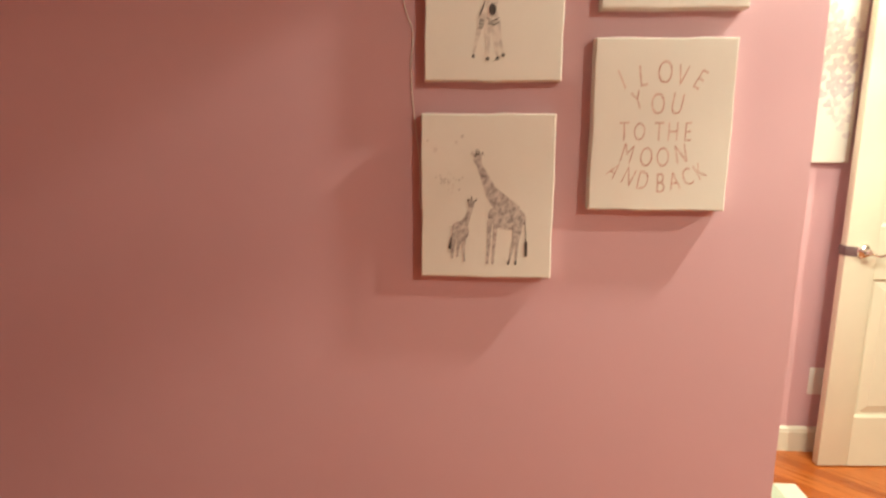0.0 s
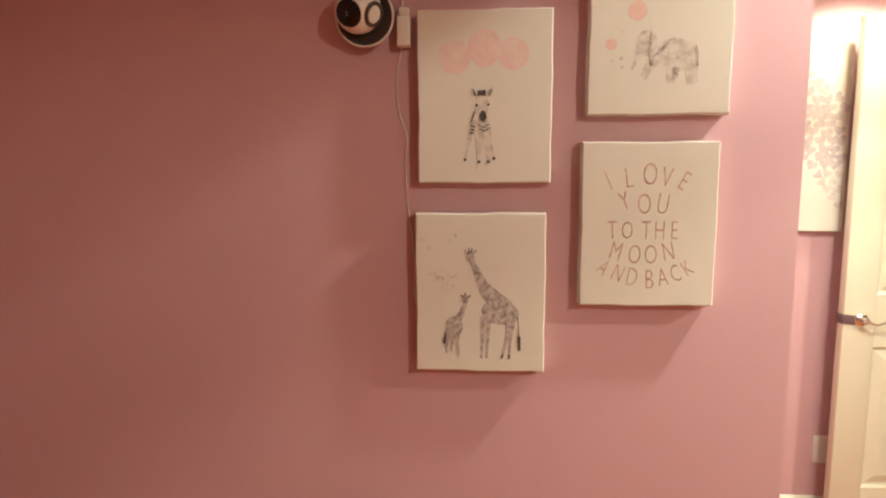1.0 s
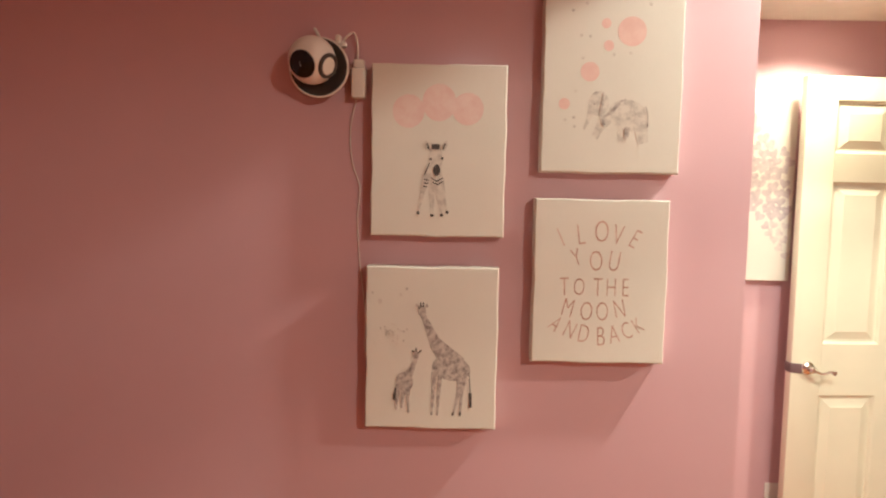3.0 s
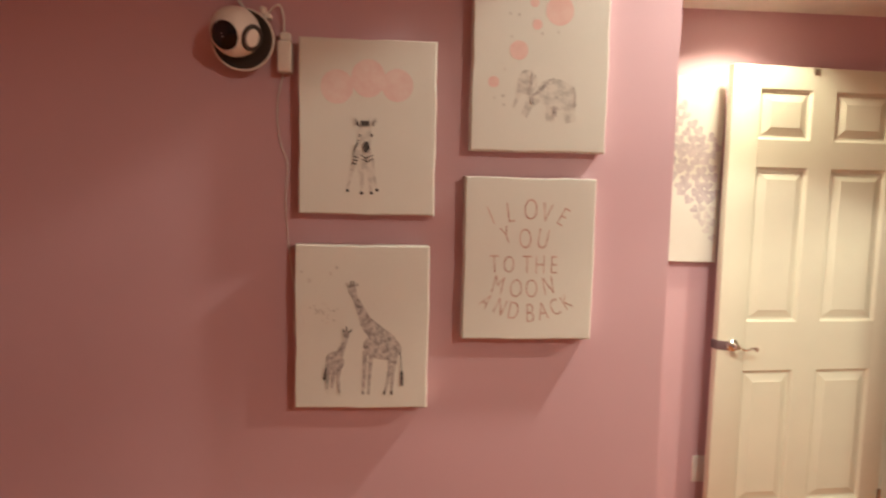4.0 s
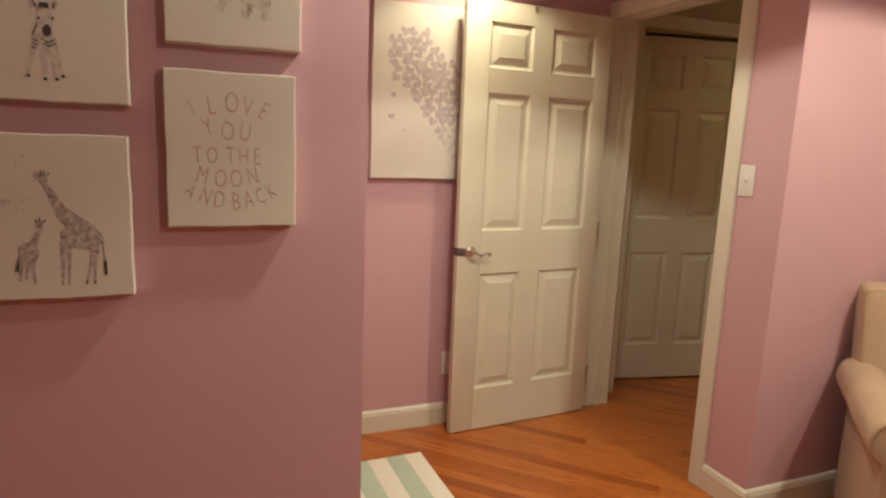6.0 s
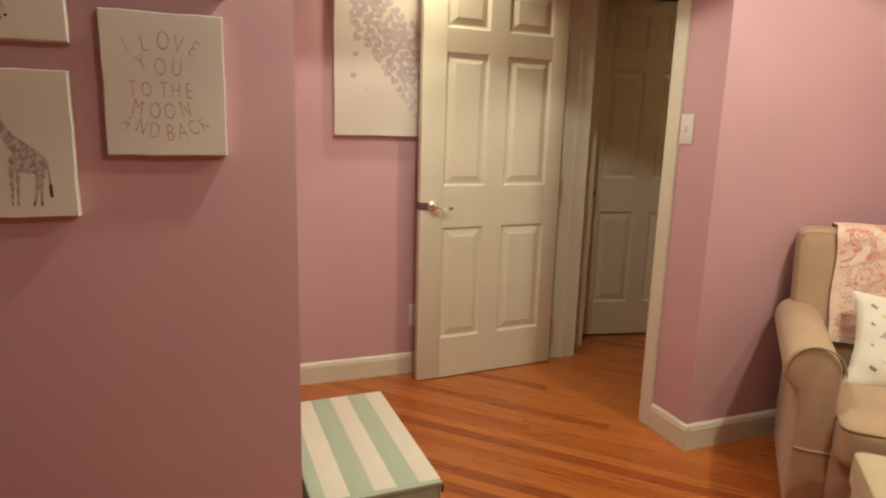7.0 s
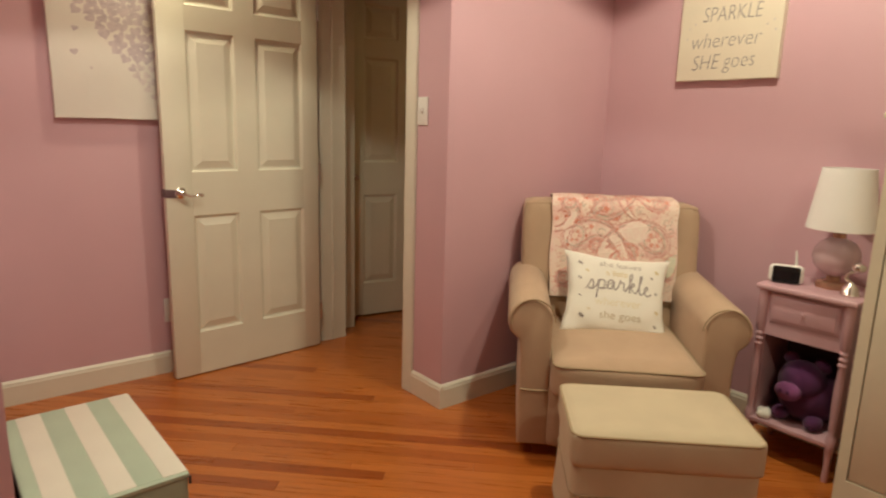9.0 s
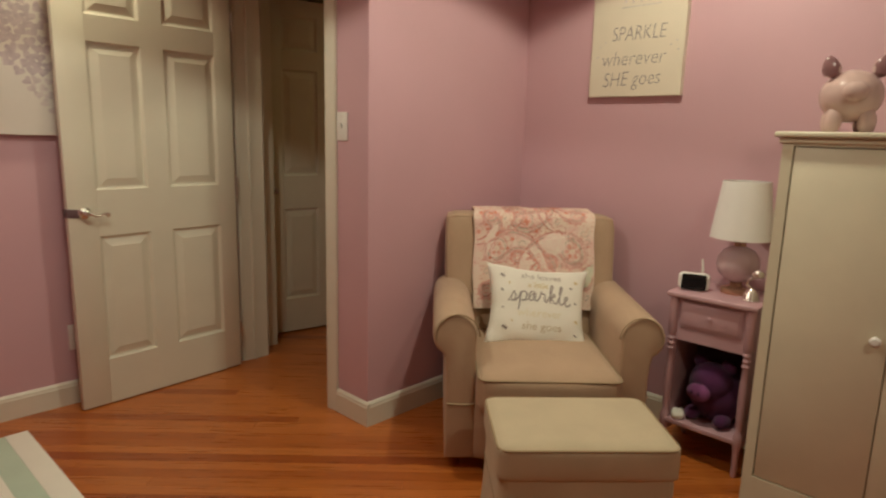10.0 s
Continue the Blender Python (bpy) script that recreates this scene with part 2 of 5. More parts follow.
def prism(outline, axis, a, b, bevel=0.0, segs=2, smooth=40):
    """An outline of pairs drawn out along an axis from a to b. Pairs are the two other axes in order."""
    bm = bmesh.new()

    def place(p, h):
        return {"x": (h, p[0], p[1]), "y": (p[0], h, p[1]), "z": (p[0], p[1], h)}[axis]

    low = [bm.verts.new(place(p, a)) for p in outline]
    top = [bm.verts.new(place(p, b)) for p in outline]
    f0, f1 = bm.faces.new(low), bm.faces.new(top[::-1])
    for i in range(len(outline)):
        j = (i + 1) % len(outline)
        bm.faces.new((low[i], low[j], top[j], top[i]))
    bmesh.ops.recalc_face_normals(bm, faces=bm.faces)
    if bevel:
        rims = [e for e in bm.edges if f0 in e.link_faces or f1 in e.link_faces]
        bmesh.ops.bevel(bm, geom=rims, offset=bevel, segments=segs, profile=0.5, affect="EDGES")
    return finish(bm, smooth)


def moved(bm, m):
    bmesh.ops.transform(bm, matrix=m, verts=bm.verts)
    return bm


def bent(bm, f):
    """Every vertex sent through f."""
    for v in bm.verts:
        v.co = Vector(f(*v.co))
    bmesh.ops.recalc_face_normals(bm, faces=bm.faces)
    return bm


def soft_box(sx, sy, sz, r, cuts=6, puff=0.0, smooth=70):
    """A cushion: a box with rounded edges whose faces swell by puff. It stands on z = 0."""
    bm = bmesh.new()
    bmesh.ops.create_cube(bm, size=2.0)
    bmesh.ops.subdivide_edges(bm, edges=bm.edges[:], cuts=cuts * 2, use_grid_fill=True)
    half = Vector((sx / 2, sy / 2, sz / 2))
    for v in bm.verts:
        p = Vector([c * h for c, h in zip(v.co, half)])
        core = Vector([max(-h + r, min(h - r, c)) for c, h in zip(p, half)])
        d = p - core
        if d.length > 1e-9:
            p = core + d.normalized() * r
        u, w, t = (v.co[0] ** 2, v.co[1] ** 2, v.co[2] ** 2)
        p.z += math.copysign(puff * (1 - u) * (1 - w), v.co[2]) * (abs(v.co[2]) > 0.99)
        p.y += math.copysign(0.6 * puff * (1 - u) * (1 - t), v.co[1]) * (abs(v.co[1]) > 0.99)
        p.x += math.copysign(0.6 * puff * (1 - w) * (1 - t), v.co[0]) * (abs(v.co[0]) > 0.99)
        v.co = p + Vector((0, 0, sz / 2))
    return finish(bm, smooth)


def ball(r, scale=(1, 1, 1), at=(0, 0, 0), n=24):
    bm = bmesh.new()
    bmesh.ops.create_uvsphere(bm, u_segments=n, v_segments=n // 2 + 2, radius=r)
    moved(bm, Matrix.Translation(at) @ Matrix.Diagonal((*scale, 1)))
    return finish(bm, 80)


# ---- flat print helpers: x to the right and y down, as shares of a picture ----
def oval(cx, cy, rx, ry, turn=0.0, n=28):
    c, s = math.cos(radians(turn)), math.sin(radians(turn))
    return [(cx + rx * math.cos(a) * c - ry * math.sin(a) * s, cy + rx * math.cos(a) * s + ry * math.sin(a) * c) for a in (2 * math.pi * i / n for i in range(n))]


def stroke(pts, widths):
    left, right = [], []
    for i, (x, y) in enumerate(pts):
        ax, ay = pts[max(0, i - 1)]
        bx, by = pts[min(len(pts) - 1, i + 1)]
        d = math.hypot(bx - ax, by - ay) or 1.0
        nx, ny, w = -(by - ay) / d, (bx - ax) / d, widths[min(i, len(widths) - 1)] / 2
        left.append((x + nx * w, y + ny * w))
        right.append((x - nx * w, y - ny * w))
    return left + right[::-1]


def print_of(shapes, w, h, lift, step=0.00004):
    """Flat shapes on a picture's face: local x to the right, z up from the bottom, y out of the wall negative."""
    bm = bmesh.new()
    for k, shape in enumerate(shapes):
        vs = [bm.verts.new(((x - 0.5) * w, -lift - step * k, (1 - y) * h)) for x, y in shape]
        f = bm.faces.new(vs)
        if f.calc_area() > 0:
            f.normal_update()
            if f.normal.y > 0:
                f.normal_flip()
    return bm


def letters(body, size, shear=0.0, stretch=1.0, weight=0.0, spacing=1.0):
    """The mesh of some words, centred, in the plane of x and y."""
    cu = bpy.data.curves.new("words", "FONT")
    cu.body, cu.size, cu.align_x, cu.align_y, cu.shear, cu.offset, cu.space_character, cu.resolution_u = body, size, "CENTER", "CENTER", shear, weight, spacing, 3
    ob = new("words", cu)
    bpy.context.view_layer.update()
    me = bpy.data.meshes.new_from_object(ob)
    bm = bmesh.new()
    bm.from_mesh(me)
    bpy.data.objects.remove(ob)
    bpy.data.curves.remove(cu)
    bpy.data.meshes.remove(me)
    moved(bm, Matrix.Diagonal((stretch, 1, 1, 1)))
    return bm


def words_on(rows, w, h, lift):
    """Rows of (text, x, y, size, turn, shear, stretch) as shares of a picture, joined on its face."""
    out = []
    for text, x, y, size, turn, shear, stretch in rows:
        bm = letters(text, size * h, shear, stretch, -0.015 * size * h)
        out.append(moved(bm, Matrix.Translation(((x - 0.5) * w, -lift, (1 - y) * h)) @ pose(0, 0, 0, 90) @ pose(0, 0, 0, 0, 0, turn)))
    return join(*out)


# ---- the room ----
WX, EX, SY = -2.4, 3.43, -3.0       # west, south and east faces
PY, PX = 1.34, 0.80                            # picture wall and its free end
HY = 2.595                                     # wall with the heart picture
DX, NY = 2.383, 1.480                            # door wall, wall behind the armchair
O0, O1, OZ = 1.763, 2.555, 2.05                # door opening
T = 0.12


def structure(name, bm, material, label, category):
    return tagged(part(name, bm, material), label, category, kind="structure")


floor = structure("floor", join(cuboid(WX - T, EX + T, SY - T, PY + 0.07, -0.10, -0.006), cuboid(PX - 0.06, 4.3, PY + 0.07, 3.0, -0.10, -0.006)), GAP,
                  "diagonal strip oak floor, warm orange-brown varnish", "floor")
structure("wall_pictures", cuboid(WX - T, PX, PY, PY + T, 0, CEIL), WALL, "pink painted wall hung with four canvases", "wall")
structure("wall_return", cuboid(PX - T, PX, PY + T, HY, 0, CEIL), WALL, "pink painted end of the picture wall", "wall")
structure("wall_heart", cuboid(PX - T, DX, HY, HY + T, 0, CEIL), WALL, "pink painted wall behind the open door", "wall")
structure("wall_door", join(cuboid(DX, DX + T, NY, O0 - 0.02, 0, CEIL), cuboid(DX, DX + T, O0 - 0.02, O1 + 0.02, OZ + 0.02, CEIL), cuboid(DX, DX + T, O1 + 0.02, HY + T, 0, CEIL)),
          WALL, "pink painted wall with the doorway", "wall")
structure("wall_alcove", cuboid(DX + T, 4.3, NY, NY + T, 0, CEIL), WALL, "pink painted wall behind the armchair", "wall")
structure("wall_east", cuboid(EX, EX + T, SY - T, NY, 0, CEIL), WALL, "pink painted wall behind the side table", "wall")
structure("wall_south", cuboid(WX - T, EX, SY - T, SY, 0, CEIL), WALL, "plain pink painted wall", "wall")
structure("wall_west", cuboid(WX - T, WX, SY, PY, 0, CEIL), WALL, "plain pink painted wall", "wall")
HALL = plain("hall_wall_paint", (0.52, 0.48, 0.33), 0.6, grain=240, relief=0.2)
HD = 2.70
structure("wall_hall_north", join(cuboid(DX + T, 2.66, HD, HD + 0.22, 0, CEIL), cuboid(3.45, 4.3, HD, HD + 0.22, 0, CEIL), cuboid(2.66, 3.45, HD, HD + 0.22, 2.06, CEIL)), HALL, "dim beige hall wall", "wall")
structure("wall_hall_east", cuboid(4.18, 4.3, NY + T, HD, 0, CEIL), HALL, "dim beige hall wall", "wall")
structure("ceiling", join(cuboid(WX - T, EX + T, SY - T, PY, CEIL, CEIL + 0.1), cuboid(PX - T, DX, PY + T, HY + T, NOOK, CEIL), cuboid(PX, DX, PY, PY + T, NOOK, CEIL),
                          cuboid(DX, 4.3, PY, HD + 0.22, CEIL, CEIL + 0.1)), CEILING, "white ceiling, lower over the door nook", "ceiling")


def skirting(name, a, b, side):
    """A baseboard along a wall from a to b, standing out to side."""
    a, b = Vector(a), Vector(b)
    d, s = (b - a), Vector(side) * 0.016
    out = [(0, 0), (1, 0), (1, 0.086), (0.8, 0.094), (0.8, 0.099), (0.35, 0.108), (0, 0.110)]
    bm = bmesh.new()
    rings = [[bm.verts.new((p.x + s.x * k, p.y + s.y * k, z)) for k, z in out] for p in (a, b)]
    for i in range(len(out)):
        j = (i + 1) % len(out)
        bm.faces.new((rings[0][i], rings[0][j], rings[1][j], rings[1][i]))
    bm.faces.new(rings[0])
    bm.faces.new(rings[1][::-1])
    return structure(name, finish(bm), WHITE, "white painted wooden baseboard", "baseboard")


skirting("baseboard_heart", (PX, HY), (DX - 0.02, HY), (0, -1))
skirting("baseboard_door", (DX, NY - 0.016), (DX, O0 - 0.073), (-1, 0))
skirting("baseboard_alcove", (DX, NY), (EX, NY), (0, -1))
skirting("baseboard_east", (EX, NY - 0.016), (EX, SY), (-1, 0))
skirting("baseboard_hall", (3.52, HD), (4.18, HD), (0, -1))


def casing(name, y0, y1, z0, z1, upright):
    """Flat trim with a rounded face and a bead, on the room side of the door wall."""
    lo, hi = (y0, y1) if upright else (z0, z1)
    w = hi - lo
    out = [(lo, 0), (lo, 0.011), (lo + 0.12 * w, 0.016), (lo + 0.6 * w, 0.018), (lo + 0.8 * w, 0.020), (lo + w, 0.016), (hi, 0)]
    if upright:
        bm = prism([(DX - d, y) for y, d in out], "z", z0, z1)
    else:
        bm = bmesh.new()
        rings = [[bm.verts.new((DX - d, y, z)) for z, d in out] for y in (y0, y1)]
        for i in range(len(out)):
            j = (i + 1) % len(out)
            bm.faces.new((rings[0][i], rings[0][j], rings[1][j], rings[1][i]))
        bm.faces.new(rings[0])
        bm.faces.new(rings[1][::-1])
        finish(bm)
    return structure(name, bm, WHITE, "white painted door casing", "trim")


casing("trim_casing_1", O0 - 0.072, O0 - 0.004, 0, OZ + 0.004, True)
casing("trim_casing_2", O1 + 0.004, HY - 0.001, 0, OZ + 0.004, True)
casing("trim_casing_3", O0 - 0.072, HY - 0.001, OZ + 0.004, OZ + 0.074, False)
J = DX + T + 0.02
structure("trim_jamb", join(cuboid(DX - 0.004, J, O0 - 0.019, O0, 0, OZ), cuboid(DX - 0.004, J, O1, O1 + 0.019, 0, OZ), cuboid(DX - 0.004, J, O0 - 0.019, O1 + 0.019, OZ, OZ + 0.019),
                            cuboid(DX + 0.05, DX + 0.062, O1 - 0.012, O1, 0, OZ), cuboid(DX + 0.05, DX + 0.062, O0, O0 + 0.012, 0, OZ), cuboid(DX + 0.05, DX + 0.062, O0 + 0.012, O1 - 0.012, OZ - 0.012, OZ)),
          WHITE, "white painted door jamb with stop", "trim")
structure("trim_hall_casing", join(cuboid(2.60, 2.66, HD - 0.018, HD, 0, 2.06), cuboid(3.45, 3.51, HD - 0.018, HD, 0, 2.06), cuboid(2.60, 3.51, HD - 0.018, HD, 2.06, 2.13)), WHITE, "white painted hall door casing", "trim")


# ---- doors ----
def panel_door(name, label, w, h, at):
    """A six-panel door leaf; local x from the free edge, y out of the face towards -y, z up."""
    leaf = thing(name, label, "door", at, kind="structure")
    t = 0.036
    part("core", cuboid(0.004, w - 0.004, 0.014, t - 0.014, 0.004, h - 0.004), DOOR, leaf)
    sx = [(0.0, 0.122), (0.352, 0.456), (w - 0.092, w)]
    cols = [(0.122, 0.352), (0.456, w - 0.092)]
    rows = [(0.212, 0.790), (0.995, 1.630), (1.738, 1.940)]
    for x0, x1 in (sx[0], sx[2]):
        part("stile", cuboid(x0, x1, 0, t, 0, h, 0.002), DOOR, leaf)
    for z0, z1 in ((0, rows[0][0]), (rows[0][1], rows[1][0]), (rows[1][1], rows[2][0]), (rows[2][1], h)):
        part("rail", cuboid(sx[0][1], sx[2][0], 0, t, z0, z1), DOOR, leaf)
    for z0, z1 in rows:
        part("mullion", cuboid(*sx[1], 0, t, z0, z1), DOOR, leaf)
        for x0, x1 in cols:
            for face, sign in ((0.0, 1), (t, -1)):
                bm = bmesh.new()
                steps = [(0.0, 0.0005), (0.005, 0.004), (0.010, 0.0115), (0.018, 0.0125), (0.046, 0.003), (0.050, 0.0015)]
                rings = [[bm.verts.new(p) for p in ((x0 + i, face + sign * d, z0 + i), (x1 - i, face + sign * d, z0 + i), (x1 - i, face + sign * d, z1 - i), (x0 + i, face + sign * d, z1 - i))] for i, d in steps]
                for a, b in zip(rings, rings[1:]):
                    for k in range(4):
                        bm.faces.new((a[k], a[(k + 1) % 4], b[(k + 1) % 4], b[k]))
                bm.faces.new(rings[-1])
                finish(bm)
                part("panel", bm, DOOR, leaf)
    return leaf


free, hinge = Vector((1.528, 2.455)), Vector((2.330, 2.511))
swing = math.degrees(math.atan2(hinge.y - free.y, hinge.x - free.x))
DW = (hinge - free).length
door = panel_door("door_1", "white six-panel door standing open against the wall", DW, 2.030, pose(free.x, free.y, 0.006, 0, 0, swing))
lever = part("door_handle", join(moved(lathe([(0, 0), (0.033, 0), (0.033, 0.006), (0.028, 0.011), (0.013, 0.014), (0.012, 0.030), (0.017, 0.034), (0.018, 0.044), (0.012, 0.050), (0, 0.050)]), pose(0, 0, 0, 90)),
                             tube([(0.004, -0.045, 0.0), (0.022, -0.048, -0.008), (0.042, -0.049, -0.015), (0.062, -0.049, -0.012), (0.080, -0.048, -0.004), (0.094, -0.047, -0.004)], 0.0075, tip=0.005),
                             moved(lathe([(0, -0.006), (0.011, -0.005), (0.013, 0), (0.011, 0.005), (0, 0.006)], 20), pose(0.101, -0.048, -0.011, 90))),
             CHROME, door, "polished chrome lever with a curled end", at=pose(0.066, 0, 0.900) @ Matrix.Diagonal((0.8, 0.9, 0.8, 1)))
part("latch_cover", bent(cuboid(-0.004, 0.046, -0.004, 0.040, -0.018, 0.020, 0.003), lambda x, y, z: (x, y, z - 0.1 * x)), LAVENDER, door, "lavender cloth strap round the latch edge", at=pose(0, 0, 0.900))
for hz in (0.20, 0.98, 1.80):
    part("hinge", join(moved(lathe([(0, -0.045), (0.006, -0.045), (0.006, 0.045), (0.008, 0.047), (0, 0.052)], 12), pose(0, 0, 0)), cuboid(-0.004, 0.0, 0.002, 0.03, -0.044, 0.044)), STEEL, door, "small satin metal hinge", at=pose(DW + 0.007, -0.004, hz))
part("door_hook", join(cuboid(-0.014, 0.014, -0.004, 0.040, 0.0, 0.003), cuboid(-0.010, 0.010, -0.005, -0.002, -0.02, 0.0)), STEEL, door, "small metal hook over the top edge", at=pose(0.355, 0, 2.0235))
hall_door = panel_door("door_2", "white six-panel door standing ajar in the dim hall", 0.762, 2.03, pose(2.692, 2.846, 0.012, 0, 0, -10.5))
part("door_handle", join(moved(lathe([(0, 0), (0.022, 0), (0.020, 0.006), (0.007, 0.010), (0.007, 0.028), (0.016, 0.034), (0.018, 0.043), (0.013, 0.051), (0, 0.053)]), pose(0, 0, 0, 90))), STEEL, hall_door, "round dark metal knob", at=pose(0.062, 0, 0.905))


# ---- recessed ceiling lights ----
can = thing("recessed_light", "round white recessed ceiling light, lit", "ceiling light", pose(*CANS[0][:3]), "recessed ceiling lights")
part("trim_ring", lathe([(0.052, 0.0), (0.052, -0.002), (0.078, -0.006), (0.085, -0.003), (0.085, 0.0)], 40), PLASTIC, can)
part("lens", lathe([(0, -0.0015), (0.052, -0.0015), (0.052, -0.0005), (0, -0.0005)], 32), GLOW, can, "glowing warm lens")
# the last copy is the added, unseen hall fixture
for cx, cy, cz, *_ in CANS[1:]:
    copy_thing(can, pose(cx, cy, cz))


# ---- pictures on the wall ----
def canvas(name, label, x, z, w, h, y=PY, turn=0.0, deep=0.036, material=CANVAS, group="four nursery canvases"):
    """A stretched canvas hung with its back on a wall; x is its middle and z its bottom. Its face is at local y = -deep."""
    ob = thing(name, label, "picture", pose(x, y, z, 0, 0, turn), group)
    bm = bmesh.new()
    nx = 8
    ring = []
    for d, inset in ((-0.001, 0.0), (-deep + 0.003, 0.0), (-deep + 0.0008, 0.0009), (-deep, 0.003)):
        row = []
        for k in range(4 * nx):
            side, f = divmod(k, nx)
            f = f / nx
            px, pz = [(f, 0), (1, f), (1 - f, 1), (0, 1 - f)][side]
            wob = 0.0011 * math.sin(9 * f + 40 * x + 3 * side) + 0.0007 * math.sin(23 * f + 17 * z)
            wob *= math.sin(math.pi * f)
            px, pz = (px - 0.5) * (w - 2 * inset), pz * (h - 2 * inset) + inset
            px, pz = (px, pz + wob) if side % 2 == 0 else (px + wob, pz)
            row.append(bm.verts.new((px, d, pz)))
        ring.append(row)
    for ra, rb in zip(ring, ring[1:]):
        for k in range(4 * nx):
            j = (k + 1) % (4 * nx)
            bm.faces.new((ra[k], ra[j], rb[j], rb[k]))
    bm.faces.new(ring[0])
    bm.faces.new(ring[-1])
    part("stretched_canvas", finish(bm), material, ob)
    return ob


def fine_print(name, bm, material, parent, label):
    return tagged(part(name, bm, material, parent, label), kind="stuff")


LIFT = 0.0362
mist = random.Random(21)
gir = canvas("canvas_picture", "white canvas with grey long-necked animal shapes", 0.146, 1.056, 0.272, 0.338)
fine_print("animal_print", print_of([
    stroke([(0.425, 0.27), (0.475, 0.36), (0.53, 0.46), (0.62, 0.545), (0.72, 0.60)], (0.035, 0.055, 0.09, 0.13, 0.12)),
    oval(0.655, 0.615, 0.145, 0.078, 6), oval(0.425, 0.262, 0.030, 0.042, -20),
    stroke([(0.525, 0.64), (0.520, 0.78), (0.510, 0.915)], (0.040, 0.026, 0.015)), stroke([(0.57, 0.66), (0.560, 0.79), (0.552, 0.915)], (0.036, 0.025, 0.015)),
    stroke([(0.73, 0.62), (0.715, 0.76), (0.675, 0.905)], (0.075, 0.030, 0.014)), stroke([(0.755, 0.64), (0.735, 0.78), (0.728, 0.910)], (0.055, 0.026, 0.014)),
    stroke([(0.385, 0.56), (0.355, 0.62), (0.325, 0.67)], (0.028, 0.04, 0.07)), oval(0.300, 0.705, 0.068, 0.062, 20), oval(0.383, 0.535, 0.024, 0.034, 0),
    stroke([(0.255, 0.73), (0.245, 0.80), (0.240, 0.885)], (0.05, 0.03, 0.012)), stroke([(0.30, 0.74), (0.285, 0.81), (0.28, 0.87)], (0.05, 0.025, 0.012)), stroke([(0.33, 0.73), (0.325, 0.81), (0.335, 0.905)], (0.045, 0.022, 0.012)),
    stroke([(0.378, 0.22), (0.408, 0.24)], (0.022, 0.012)), stroke([(0.468, 0.222), (0.44, 0.24)], (0.022, 0.012))], 0.272, 0.334, LIFT), GREYWASH, gir, "soft grey animal shapes")
fine_print("dark_print", print_of([stroke([(0.79, 0.64), (0.80, 0.74), (0.805, 0.79)], (0.006, 0.006, 0.010)), stroke([(0.803, 0.77), (0.807, 0.86)], (0.024, 0.018)),
    stroke([(0.232, 0.745), (0.222, 0.82)], (0.010, 0.024)), stroke([(0.413, 0.205), (0.418, 0.235)], (0.008, 0.008)), stroke([(0.435, 0.205), (0.435, 0.235)], (0.008, 0.008)),
    stroke([(0.357, 0.505), (0.368, 0.52)], (0.01, 0.008)), stroke([(0.425, 0.505), (0.40, 0.525)], (0.01, 0.008)), stroke([(0.384, 0.488), (0.384, 0.515)], (0.008, 0.008)),
    oval(0.405, 0.24, 0.005, 0.005), stroke([(0.676, 0.89), (0.670, 0.915)], (0.014, 0.014)), stroke([(0.728, 0.89), (0.728, 0.915)], (0.014, 0.014))], 0.272, 0.334, LIFT + 0.0008), INK, gir, "dark tail tufts and hooves")
fine_print("dot_print", print_of([oval(0.105, 0.205, 0.017, 0.015), oval(0.308, 0.125, 0.012, 0.010), oval(0.265, 0.162, 0.013, 0.011), oval(0.048, 0.152, 0.009, 0.008)]
    + [oval(0.20 + mist.gauss(0, 0.055), 0.39 + mist.gauss(0, 0.035), 0.004 + 0.006 * mist.random(), 0.006) for _ in range(26)], 0.272, 0.334, LIFT), PALEWASH, gir, "pale grey dots")

zeb = canvas("canvas_picture", "white canvas with three pink balloon discs above a grey foal shape", 0.153, 1.457, 0.272, 0.345)
for k, disc in enumerate((oval(0.275, 0.272, 0.118, 0.097), oval(0.712, 0.255, 0.116, 0.094), oval(0.50, 0.220, 0.125, 0.108))):
    part("balloon_print", print_of([disc], 0.272, 0.345, LIFT + 0.00002 * k), PINKWASH, zeb, "watery pink disc")
fine_print("animal_print", print_of([oval(0.478, 0.545, 0.052, 0.088), oval(0.465, 0.645, 0.068, 0.070), stroke([(0.415, 0.645), (0.385, 0.75), (0.355, 0.86)], (0.055, 0.03, 0.014)),
    stroke([(0.455, 0.69), (0.46, 0.78), (0.46, 0.875)], (0.06, 0.034, 0.018)), stroke([(0.50, 0.69), (0.52, 0.78), (0.532, 0.875)], (0.06, 0.034, 0.018)), stroke([(0.525, 0.67), (0.545, 0.77), (0.572, 0.855)], (0.045, 0.028, 0.014)),
    stroke([(0.42, 0.485), (0.405, 0.455), (0.405, 0.440)], (0.035, 0.03, 0.008)), stroke([(0.535, 0.485), (0.555, 0.455), (0.56, 0.440)], (0.035, 0.03, 0.008))], 0.272, 0.345, LIFT), PALEWASH, zeb, "pale grey foal shape")
